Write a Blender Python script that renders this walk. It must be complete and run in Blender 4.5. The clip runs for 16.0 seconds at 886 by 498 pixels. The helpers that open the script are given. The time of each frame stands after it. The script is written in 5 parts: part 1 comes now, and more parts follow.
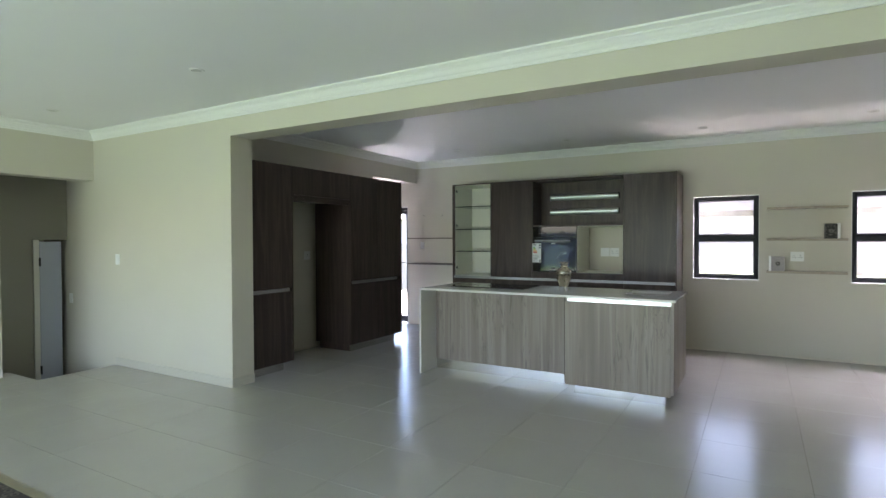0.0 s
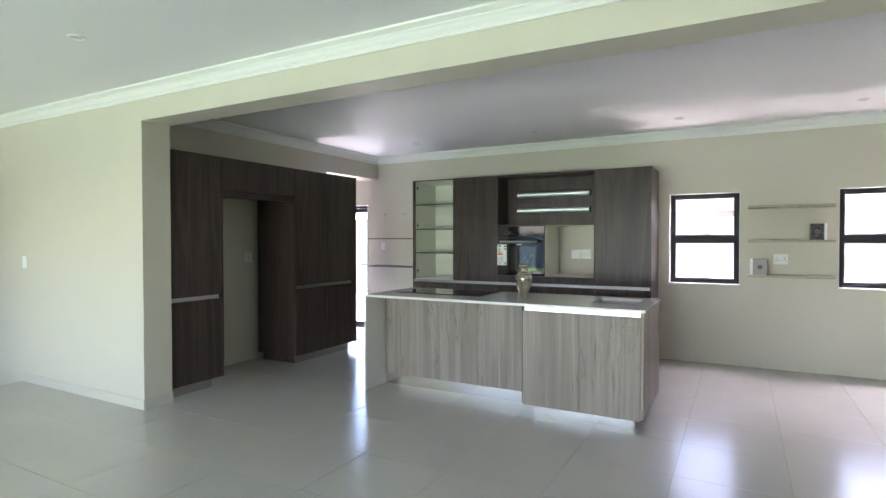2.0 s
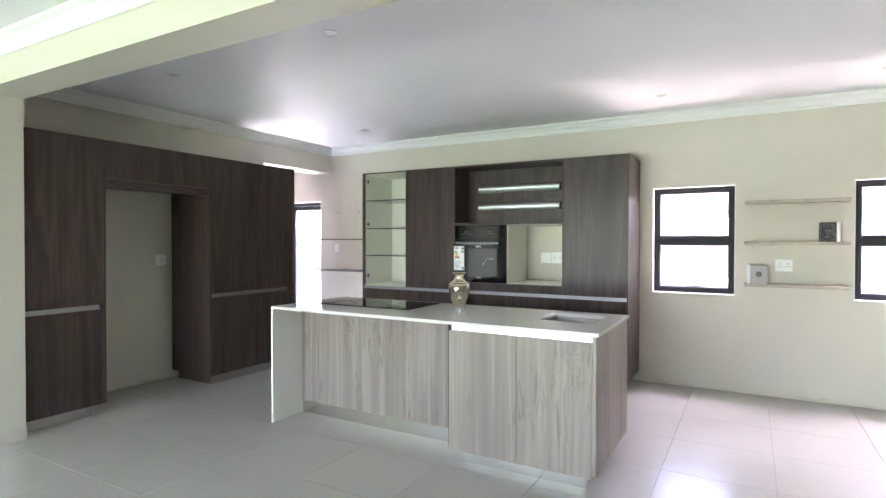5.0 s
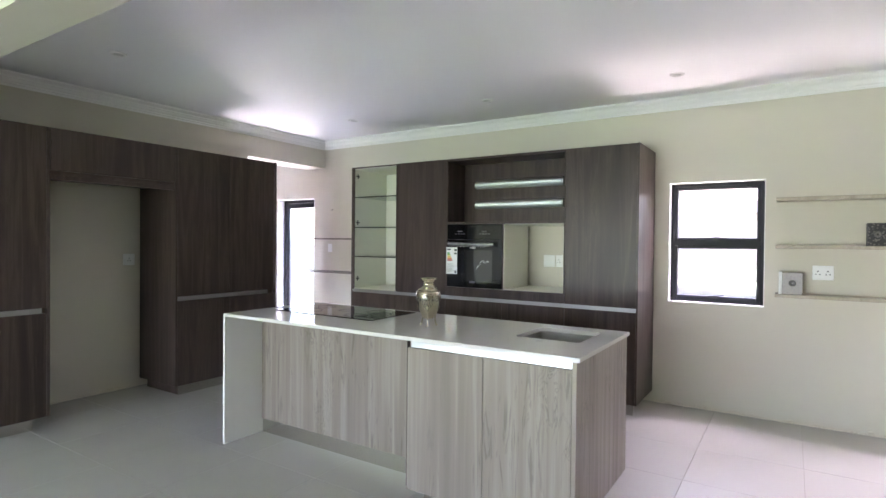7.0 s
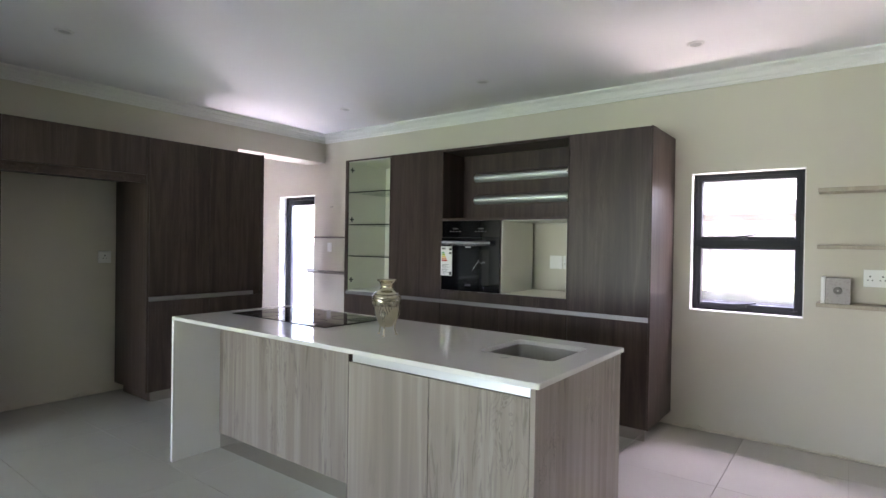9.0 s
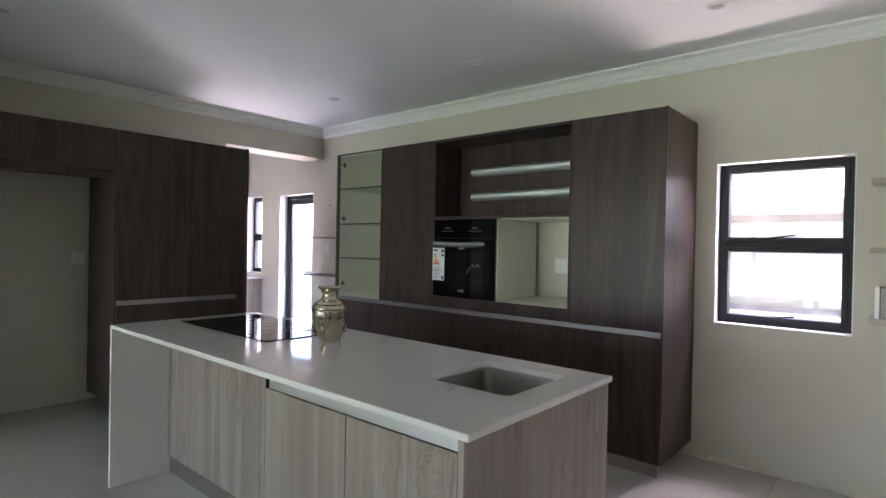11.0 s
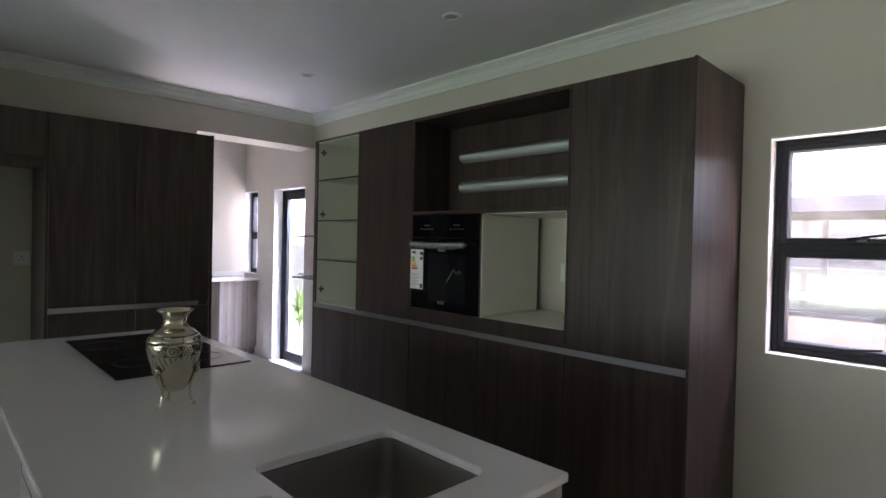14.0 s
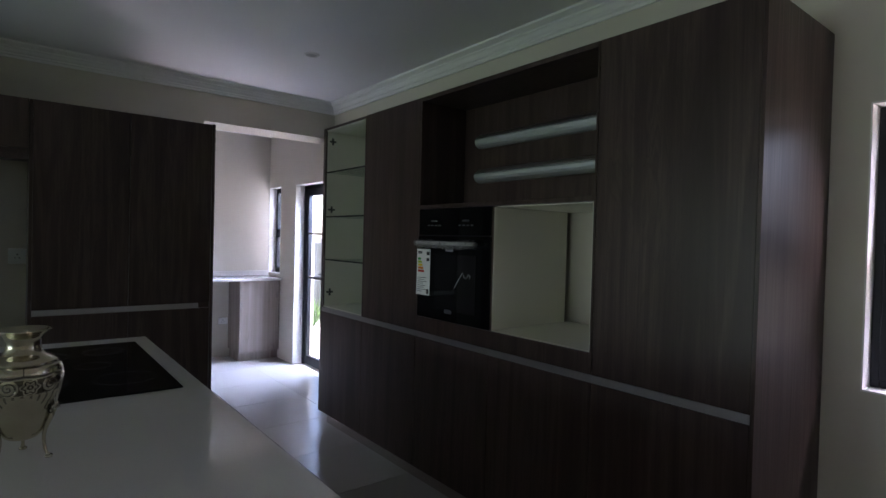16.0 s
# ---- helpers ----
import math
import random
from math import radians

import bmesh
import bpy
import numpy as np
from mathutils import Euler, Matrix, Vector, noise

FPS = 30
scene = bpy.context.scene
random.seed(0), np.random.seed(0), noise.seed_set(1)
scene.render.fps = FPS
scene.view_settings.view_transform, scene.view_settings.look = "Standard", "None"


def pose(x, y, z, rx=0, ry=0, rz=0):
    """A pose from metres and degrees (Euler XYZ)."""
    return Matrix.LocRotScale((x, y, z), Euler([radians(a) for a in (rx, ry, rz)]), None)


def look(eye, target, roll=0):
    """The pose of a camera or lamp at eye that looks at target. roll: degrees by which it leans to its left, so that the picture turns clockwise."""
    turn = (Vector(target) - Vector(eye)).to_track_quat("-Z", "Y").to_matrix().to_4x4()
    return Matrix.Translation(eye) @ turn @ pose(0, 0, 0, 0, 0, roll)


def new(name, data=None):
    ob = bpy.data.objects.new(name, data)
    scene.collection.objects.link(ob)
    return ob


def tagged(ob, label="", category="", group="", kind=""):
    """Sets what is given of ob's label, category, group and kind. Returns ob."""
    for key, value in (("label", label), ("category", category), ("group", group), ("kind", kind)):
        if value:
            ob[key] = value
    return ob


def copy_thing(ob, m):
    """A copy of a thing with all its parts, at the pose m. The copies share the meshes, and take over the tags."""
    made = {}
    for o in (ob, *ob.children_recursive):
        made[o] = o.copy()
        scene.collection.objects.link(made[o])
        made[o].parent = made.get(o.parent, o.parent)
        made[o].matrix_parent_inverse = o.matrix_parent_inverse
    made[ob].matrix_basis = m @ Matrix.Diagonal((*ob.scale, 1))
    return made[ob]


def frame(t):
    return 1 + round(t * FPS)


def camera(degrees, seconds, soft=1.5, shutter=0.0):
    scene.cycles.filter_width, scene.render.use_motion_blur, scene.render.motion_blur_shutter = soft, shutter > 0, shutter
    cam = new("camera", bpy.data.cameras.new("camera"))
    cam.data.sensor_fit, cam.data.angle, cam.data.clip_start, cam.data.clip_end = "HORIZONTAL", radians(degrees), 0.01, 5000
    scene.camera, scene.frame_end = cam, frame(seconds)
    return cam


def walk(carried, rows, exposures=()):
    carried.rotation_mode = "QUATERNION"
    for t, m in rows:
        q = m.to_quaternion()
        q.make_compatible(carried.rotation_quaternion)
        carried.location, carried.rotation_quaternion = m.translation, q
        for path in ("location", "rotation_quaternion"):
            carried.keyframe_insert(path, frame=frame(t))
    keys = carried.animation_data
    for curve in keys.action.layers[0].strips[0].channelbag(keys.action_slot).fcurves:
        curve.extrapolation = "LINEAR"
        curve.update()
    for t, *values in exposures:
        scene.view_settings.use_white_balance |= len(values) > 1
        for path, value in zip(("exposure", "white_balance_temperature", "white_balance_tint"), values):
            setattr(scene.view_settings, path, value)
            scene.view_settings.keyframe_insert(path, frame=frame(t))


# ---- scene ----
cam = camera(78.4, 16.0)
PATH = [
    (0, (0.022, 0.015, 1.409), (-0.982, 1.744, 1.374), -0.2),
    (0.5, (-0.002, 0.182, 1.406), (-0.985, 1.923, 1.371), -0.2),
    (1, (-0.026, 0.354, 1.415), (-0.995, 2.103, 1.379), -0.2),
    (1.5, (-0.003, 0.521, 1.414), (-0.965, 2.274, 1.378), -0.2),
    (2, (0.026, 0.714, 1.412), (-0.932, 2.469, 1.378), -0.1),
    (2.5, (0.027, 0.893, 1.405), (-0.93, 2.648, 1.37), -0.1),
    (3, (0.013, 1.09, 1.412), (-0.942, 2.847, 1.376), -0.0),
    (3.5, (0.042, 1.283, 1.403), (-0.915, 3.04, 1.37), 0.0),
    (4, (0.101, 1.482, 1.414), (-0.862, 3.234, 1.381), 0.1),
    (4.5, (0.14, 1.654, 1.407), (-0.832, 3.401, 1.375), 0.1),
    (5, (0.154, 1.84, 1.401), (-0.831, 3.58, 1.374), 0.1),
    (7.5, (0.221, 2.671, 1.405), (-0.889, 4.335, 1.379), 0.6),
    (8, (0.235, 2.837, 1.402), (-0.906, 4.479, 1.379), 0.6),
    (8.5, (0.268, 3.009, 1.382), (-0.906, 4.628, 1.364), 0.8),
    (9, (0.279, 3.152, 1.374), (-0.921, 4.752, 1.355), 0.9),
    (11.5, (0.259, 3.912, 1.376), (-1.068, 5.409, 1.362), 1.2),
    (12, (0.218, 4.065, 1.39), (-1.127, 5.546, 1.374), 1.3),
    (12.5, (0.189, 4.22, 1.406), (-1.169, 5.688, 1.384), 1.3),
    (13, (0.164, 4.4, 1.41), (-1.214, 5.849, 1.384), 1.2),
    (13.5, (0.144, 4.535, 1.409), (-1.265, 5.954, 1.38), 1.2),
    (14, (0.099, 4.66, 1.406), (-1.34, 6.049, 1.379), 1.3),
    (14.5, (0.041, 4.799, 1.411), (-1.432, 6.152, 1.383), 1.4),
    (15, (-0.026, 4.926, 1.42), (-1.524, 6.25, 1.385), 1.4),
    (15.5, (-0.074, 5.072, 1.422), (-1.607, 6.357, 1.385), 1.4),
    (16, (-0.109, 5.195, 1.408), (-1.678, 6.435, 1.373), 1.5),
]
EXPOSURES = [(0.0, 3.92, 6450, 28), (0.5, 4.1, 6450, 29), (1.5, 4.36, 6450, 32), (2.5, 4.54, 6440, 34), (3.5, 4.9, 6430, 35), (5.0, 5.08, 6430, 36), (8.0, 4.68, 6450, 36), (9.0, 4.5, 6500, 36), (11.5, 4.08, 6500, 36), (12.5, 4.06, 6500, 35), (13.5, 3.68, 6500, 35), (14.5, 3.4, 6450, 34), (15.5, 3.02, 6250, 33), (16.0, 2.8, 6150, 32)]
walk(cam, [(t, look(eye, target, roll)) for t, eye, target, roll in PATH], EXPOSURES)

# ---- daylight ----
SUN_ELEVATION, SUN_AZIMUTH = 66.0, 82.0   # degrees; azimuth clockwise from +y
world = bpy.data.worlds.new("daylight")
scene.world = world
world.use_nodes = True
wt = world.node_tree
sky = wt.nodes.new("ShaderNodeTexSky")
sky.sky_type = "NISHITA"
sky.sun_disc = False
sky.sun_elevation = radians(SUN_ELEVATION)
sky.sun_rotation = radians(SUN_AZIMUTH)
wt.nodes["Background"].inputs["Strength"].default_value = 0.15
wt.links.new(sky.outputs["Color"], wt.nodes["Background"].inputs["Color"])
sun_data = bpy.data.lights.new("sun", "SUN")
sun_data.energy, sun_data.angle, sun_data.color = 5.0, radians(0.53), (1.0, 0.95, 0.87)
sun = new("sun", sun_data)
se, sa = radians(SUN_ELEVATION), radians(SUN_AZIMUTH)
sun.matrix_world = look(Vector((math.sin(sa) * math.cos(se), math.cos(sa) * math.cos(se), math.sin(se))) * 30, (0, 0, 0))


def daylight_stand_in(name, at, facing, width, height, watts, colour=(0.98, 0.98, 1.0)):
    """An added area lamp at or outside an opening, standing in for daylight."""
    d = bpy.data.lights.new(name, "AREA")
    d.shape, d.size, d.size_y, d.energy, d.color = "RECTANGLE", width, height, watts, colour
    ob = new(name, d)
    ob.matrix_world = look(at, facing)
    return ob


# added lamps, unseen above the windows, to brighten the kitchen floor
daylight_stand_in("window_2_sky_fill", (1.29, 8.30, 2.38), (1.0, 6.2, 0.0), 0.9, 0.5, 14.0, (0.95, 0.94, 1.0))
daylight_stand_in("window_1_sky_fill", (-0.33, 8.30, 2.38), (-0.30, 6.2, 0.0), 0.7, 0.5, 5.5, (0.92, 0.93, 1.0))
# added lamp, unseen below both sills, imitating light bounced off the ground
daylight_stand_in("window_ground_bounce_fill", (1.10, 8.18, 0.14), (0.9, 6.2, 2.67), 3.2, 0.55, 22.0, (1.0, 0.97, 0.87))
# added lamp in the scullery window opening, standing in for sky light
daylight_stand_in("window_3_daylight", (-6.35, 7.775, 1.465), (-6.35, 0.0, 1.465), 0.30, 0.90, 2.0, (0.70, 0.82, 1.0))
# added lamp, unseen above the door head, to brighten the scullery
daylight_stand_in("back_door_sky_fill", (-5.25, 8.15, 2.20), (-5.60, 7.0, 0.0), 0.70, 0.50, 31.0, (0.60, 0.76, 1.0))
# added lamp just over the paving, replacing sun bounced up to the ceiling
daylight_stand_in("back_door_paving_fill", (-5.88, 8.66, -0.07), (-4.0, 5.91, 2.67), 0.55, 0.55, 4.5, (1.0, 0.97, 0.98))
# added green lamp outside the glazing, in place of light off the lawn
daylight_stand_in("garden_bounce_fill", (-2.70, -5.00, 0.35), (-2.50, -3.0, 2.8), 5.6, 1.4, 25.0, (0.76, 1.0, 0.83))

# ---- room sizes, in metres ----
CEIL = 2.67
BACK, TOWER, BEAM_F, BEAM_B = 7.60, 7.01, 3.47, 3.723
LEFT_K, BAY_BACK, LEFT_L, RIGHT, SOUTH = -4.88, -5.04, -6.70, 3.20, -3.60
SC_W = -6.53                      # scullery side wall
WELL_X, WELL_Y = -6.28, 2.69      # edges of the stair well down to the lower hall


# ---- small builders ----
ORIGIN = {}


def box(bm, x0, x1, y0, y1, z0, z1, r=0.0, seg=1):
    made = bmesh.ops.create_cube(bm, size=1)["verts"]
    for v in made:
        v.co = Vector(((x0 + x1) / 2 + v.co.x * (x1 - x0), (y0 + y1) / 2 + v.co.y * (y1 - y0), (z0 + z1) / 2 + v.co.z * (z1 - z0)))
    if r:
        edges = list({e for v in made for e in v.link_edges})
        bmesh.ops.bevel(bm, geom=edges, offset=r, segments=seg, affect="EDGES", clamp_overlap=True)
    return bm


def boxes(*rows, r=0.0):
    bm = bmesh.new()
    for row in rows:
        box(bm, *row, r=r)
    return bm


def one(x0, x1, y0, y1, z0, z1, r=0.0009, seg=1):
    return box(bmesh.new(), x0, x1, y0, y1, z0, z1, r, seg)


def cyl(bm, p, radius, depth, axis="Z", seg=24, r2=None):
    m = Matrix.Translation(p)
    if axis == "X":
        m = m @ Matrix.Rotation(math.pi / 2, 4, "Y")
    if axis == "Y":
        m = m @ Matrix.Rotation(math.pi / 2, 4, "X")
    bmesh.ops.create_cone(bm, cap_ends=True, segments=seg, radius1=radius, radius2=radius if r2 is None else r2, depth=depth, matrix=m)
    return bm


def lathe(bm, profile, p=(0, 0, 0), seg=48, relief=None):
    rings = []
    for i, (r, z) in enumerate(profile):
        ring = []
        for k in range(seg):
            a = 2 * math.pi * k / seg
            rr = r + (relief(a, z, i) if relief else 0)
            ring.append(bm.verts.new((p[0] + rr * math.cos(a), p[1] + rr * math.sin(a), p[2] + z)))
        rings.append(ring)
    for a, b in zip(rings, rings[1:]):
        for k in range(seg):
            bm.faces.new((a[k], a[(k + 1) % seg], b[(k + 1) % seg], b[k]))
    return bm


def tube(bm, points, radii, seg=10, caps=True):
    rings, pts = [], [Vector(p) for p in points]
    for i, p in enumerate(pts):
        d = (pts[min(i + 1, len(pts) - 1)] - pts[max(i - 1, 0)]).normalized()
        u = d.orthogonal().normalized() if i == 0 else (u - d * u.dot(d)).normalized()
        w, r = d.cross(u), radii[i] if isinstance(radii, (list, tuple)) else radii
        rings.append([bm.verts.new(p + (u * math.cos(2 * math.pi * k / seg) + w * math.sin(2 * math.pi * k / seg)) * r) for k in range(seg)])
    for a, b in zip(rings, rings[1:]):
        for k in range(seg):
            bm.faces.new((a[k], a[(k + 1) % seg], b[(k + 1) % seg], b[k]))
    if caps:
        bm.faces.new(rings[0][::-1]), bm.faces.new(rings[-1])
    return bm


def mesh_of(name, bm, material, origin=(0, 0, 0), smooth=False):
    bmesh.ops.recalc_face_normals(bm, faces=bm.faces)
    if any(origin):
        bmesh.ops.translate(bm, vec=-Vector(origin), verts=bm.verts)
    me = bpy.data.meshes.new(name)
    bm.to_mesh(me)
    bm.free()
    me.materials.append(material)
    if smooth:
        me.shade_smooth()
    return me


def thing(name, at, label, category, group=""):
    """An Empty at the base of a thing; its parts hang from it."""
    ob = new(name)
    ob.empty_display_size = 0.1
    ob.location = at
    ORIGIN[ob] = Vector(at)
    return tagged(ob, label, category, group)


def part(name, bm, material, parent, label="", smooth=False):
    ob = new(name, mesh_of(name, bm, material, ORIGIN[parent], smooth))
    ob.parent = parent
    ORIGIN[ob] = ORIGIN[parent]
    return tagged(ob, label)


def solid(name, bm, material, label, category="", group="", kind="", smooth=False, at=(0, 0, 0)):
    """A thing or a piece of the setting that is one mesh."""
    ob = new(name, mesh_of(name, bm, material, at, smooth))
    ob.location = at
    ORIGIN[ob] = Vector(at)
    return tagged(ob, label, category, group, kind)


def setting(name, bm, material, label, category):
    return solid(name, bm, material, label, category, kind="structure")


# ---- materials ----
class Nodes:
    def __init__(self, name):
        self.mat = bpy.data.materials.new(name)
        self.mat.use_nodes = True
        self.t = self.mat.node_tree
        self.bsdf = self.t.nodes["Principled BSDF"]

    def add(self, kind, **inputs):
        n = self.t.nodes.new(kind)
        for k, v in inputs.items():
            self.put(n, k.replace("_", " "), v)
        return n

    def put(self, n, key, v):
        if isinstance(v, bpy.types.NodeSocket):
            self.t.links.new(v, n.inputs[key])
        else:
            n.inputs[key].default_value = v

    def coords(self, scale=(1, 1, 1), shift=True):
        tc = self.add("ShaderNodeTexCoord")
        out = tc.outputs["Object"]
        if shift:
            info = self.add("ShaderNodeObjectInfo")
            mul = self.add("ShaderNodeMath")
            mul.operation = "MULTIPLY"
            self.put(mul, 0, info.outputs["Random"])
            self.put(mul, 1, 37.0)
            vadd = self.add("ShaderNodeVectorMath")
            self.put(vadd, 0, out)
            self.put(vadd, 1, mul.outputs[0])
            out = vadd.outputs[0]
        mp = self.add("ShaderNodeMapping")
        self.put(mp, "Vector", out)
        self.put(mp, "Scale", scale)
        return mp.outputs[0]

    def noise(self, vec, scale, detail=4.0, rough=0.55, distortion=0.0):
        n = self.add("ShaderNodeTexNoise", Vector=vec, Scale=scale, Detail=detail, Roughness=rough, Distortion=distortion)
        return n.outputs["Fac"]

    def ramp(self, fac, stops):
        n = self.add("ShaderNodeValToRGB", Fac=fac)
        els = n.color_ramp.elements
        while len(els) < len(stops):
            els.new(0.5)
        for e, (p, c) in zip(els, stops):
            e.position, e.color = p, (*c, 1) if len(c) == 3 else c
        return n.outputs["Color"]

    def mix(self, fac, a, b, mode="MIX"):
        n = self.add("ShaderNodeMixRGB", Fac=fac)
        n.blend_type = mode
        self.put(n, "Color1", a if isinstance(a, bpy.types.NodeSocket) else (*a, 1))
        self.put(n, "Color2", b if isinstance(b, bpy.types.NodeSocket) else (*b, 1))
        return n.outputs["Color"]

    def grey(self, fac, lo, hi):
        n = self.add("ShaderNodeMapRange", Value=fac)
        self.put(n, "From Min", 0.3), self.put(n, "From Max", 0.7)
        self.put(n, "To Min", lo), self.put(n, "To Max", hi)
        return n.outputs[0]

    def bump(self, height, strength, distance=0.002):
        n = self.add("ShaderNodeBump", Height=height, Strength=strength, Distance=distance)
        self.put(self.bsdf, "Normal", n.outputs[0])

    def out(self, base=None, rough=None, metal=None, spec=None):
        for key, v in (("Base Color", base), ("Roughness", rough), ("Metallic", metal), ("Specular IOR Level", spec)):
            if v is not None:
                self.put(self.bsdf, key, (*v, 1) if isinstance(v, tuple) and len(v) == 3 else v)
        return self.mat


def dull(name, colour, rough=0.6, vary=0.06, grain=90.0, bump=0.12, big=0.9, shift=False, spec=0.5):
    """Paint, plaster and other even surfaces: slow blotches, fine grain."""
    n = Nodes(name)
    v = n.coords(shift=shift)
    slow, fine = n.noise(v, big, 3), n.noise(v, grain, 3)
    dark = tuple(c * (1 - vary) for c in colour)
    light = tuple(min(1, c * (1 + vary)) for c in colour)
    c = n.mix(n.grey(slow, 0, 1), dark, light)
    c = n.mix(n.grey(fine, 0, 0.25), c, tuple(x * (1 - 1.5 * vary) for x in colour))
    n.bump(fine, bump, 0.001)
    return n.out(c, n.grey(slow, rough - 0.04, rough + 0.04), 0.0, spec)


def timber(name, deep, mid, pale, rough, knots, streaks, spec):
    """Wood-grain laminate with the grain upright: broad bands, narrow streaks, fine pores, a few knots."""
    n = Nodes(name)
    bend = n.noise(n.coords((1, 1, 0.25)), 5.0, 2)
    broad = n.noise(n.coords((1, 1, 0.06)), 8.0, 4, 0.55, 0.6 + knots * 0.4)
    narrow = n.noise(n.coords((1, 1, 0.030)), 58.0, 5, 0.65, knots)
    fine = n.noise(n.coords((1, 1, 0.016)), 170.0, 3, 0.7)
    c = n.ramp(broad, [(0.30, deep), (0.42, mid), (0.52, pale), (0.60, mid), (0.72, tuple((a + b) / 2 for a, b in zip(deep, mid)))])
    dark_lines = n.ramp(narrow, [(0.50, (0, 0, 0)), (0.66, (1, 1, 1))])
    amount = n.add("ShaderNodeMath")
    amount.operation = "MULTIPLY"
    n.put(amount, 0, dark_lines), n.put(amount, 1, n.grey(bend, 0.1 * streaks, 1.3 * streaks))
    c = n.mix(amount.outputs[0], c, tuple(x * 0.72 for x in deep))
    figure = n.noise(n.coords((1, 1, 0.11)), 13.0, 3, 0.5, 1.8)
    lines = n.ramp(figure, [(0.44, (0, 0, 0)), (0.475, (1, 1, 1)), (0.49, (0, 0, 0)), (0.53, (0, 0, 0)), (0.555, (1, 1, 1)), (0.575, (0, 0, 0))])
    some = n.add("ShaderNodeMath")
    some.operation = "MULTIPLY"
    n.put(some, 0, lines), n.put(some, 1, n.grey(n.noise(n.coords((1, 1, 0.3)), 3.0, 2), -0.2, 1.0 * streaks))
    some.use_clamp = True
    c = n.mix(some.outputs[0], c, tuple(x * 0.6 for x in deep))
    fleck = n.ramp(n.noise(n.coords((1, 1, 0.10)), 44.0, 5, 0.7, 2.2), [(0.50, (0, 0, 0)), (0.63, (1, 1, 1))])
    patch = n.ramp(n.noise(n.coords((1, 1, 0.4)), 5.0, 3), [(0.40, (0, 0, 0)), (0.58, (1, 1, 1))])
    marks = n.add("ShaderNodeMath")
    marks.operation = "MULTIPLY"
    n.put(marks, 0, fleck), n.put(marks, 1, patch)
    weight = n.add("ShaderNodeMath")
    weight.operation = "MULTIPLY"
    n.put(weight, 0, marks.outputs[0]), n.put(weight, 1, min(0.68, 0.47 * knots))
    c = n.mix(weight.outputs[0], c, tuple(x * 0.55 for x in deep))
    wash = n.noise(n.coords((1, 1, 0.22)), 3.2, 3, 0.5, 0.5)
    c = n.mix(n.grey(wash, 0.0, 0.30), c, pale)
    c = n.mix(n.grey(fine, 0.0, 0.42), c, deep)
    n.bump(fine, 0.2, 0.0005)
    return n.out(c, n.grey(fine, rough - 0.05, rough + 0.08), 0.0, spec)


def oak(name, deep, mid, pale):
    """Pale sawn-oak laminate, grain upright: soft broad boards, faint grain, sparse dark veins and a few knots."""
    n = Nodes(name)
    board = n.noise(n.coords((1, 1, 0.035)), 9.0, 3, 0.5, 0.3)
    stripe = n.noise(n.coords((1, 1, 0.028)), 34.0, 3, 0.55, 0.4)
    fine = n.noise(n.coords((1, 1, 0.016)), 170.0, 3, 0.7)
    half = tuple((a + b) / 2 for a, b in zip(deep, mid))
    c = n.ramp(board, [(0.30, half), (0.42, mid), (0.52, pale), (0.60, mid), (0.72, half)])
    c = n.mix(n.grey(stripe, -0.05, 0.45), c, half)
    c = n.mix(n.grey(fine, 0.0, 0.22), c, deep)

    def product(*fs):
        out = fs[0]
        for f in fs[1:]:
            q = n.add("ShaderNodeMath")
            q.operation = "MULTIPLY"
            n.put(q, 0, out), n.put(q, 1, f)
            out = q.outputs[0]
        return out

    vein = n.ramp(n.noise(n.coords((1, 1, 0.10)), 30.0, 4, 0.6, 1.5), [(0.54, (0, 0, 0)), (0.64, (1, 1, 1))])
    place = n.ramp(n.noise(n.coords((1, 1, 0.28)), 4.2, 2), [(0.47, (0, 0, 0)), (0.60, (1, 1, 1))])
    c = n.mix(product(vein, place, 0.43), c, tuple(x * 0.52 for x in deep))
    swirl = n.noise(n.coords((1, 1, 0.36)), 11.0, 2, 0.5, 2.6)
    ring = n.ramp(swirl, [(0.46, (0, 0, 0)), (0.485, (1, 1, 1)), (0.50, (0, 0, 0)), (0.53, (0, 0, 0)), (0.55, (1, 1, 1)), (0.565, (0, 0, 0))])
    spot = n.ramp(n.noise(n.coords((1, 1, 0.55)), 3.6, 1), [(0.60, (0, 0, 0)), (0.68, (1, 1, 1))])
    c = n.mix(product(ring, spot, 0.5), c, tuple(x * 0.5 for x in deep))
    n.bump(fine, 0.15, 0.0004)
    return n.out(c, n.grey(stripe, 0.42, 0.52), 0.0, 0.4)


def metal(name, colour, rough, brushed=True):
    n = Nodes(name)
    f = n.noise(n.coords((0.02, 0.02, 1)), 1500.0, 2) if brushed else n.noise(n.coords(), 40.0, 3)
    n.bump(f, 0.05, 0.0005)
    return n.out(n.mix(n.grey(f, 0, 0.2), colour, tuple(c * 0.85 for c in colour)), n.grey(f, rough - 0.04, rough + 0.06), 1.0)


def plain(name, colour, rough=0.4, metallic=0.0, spec=0.5):
    n = Nodes(name)
    f = n.noise(n.coords(), 60.0, 2)
    return n.out(n.mix(n.grey(f, 0, 0.3), colour, tuple(c * 0.9 for c in colour)), rough, metallic, spec)


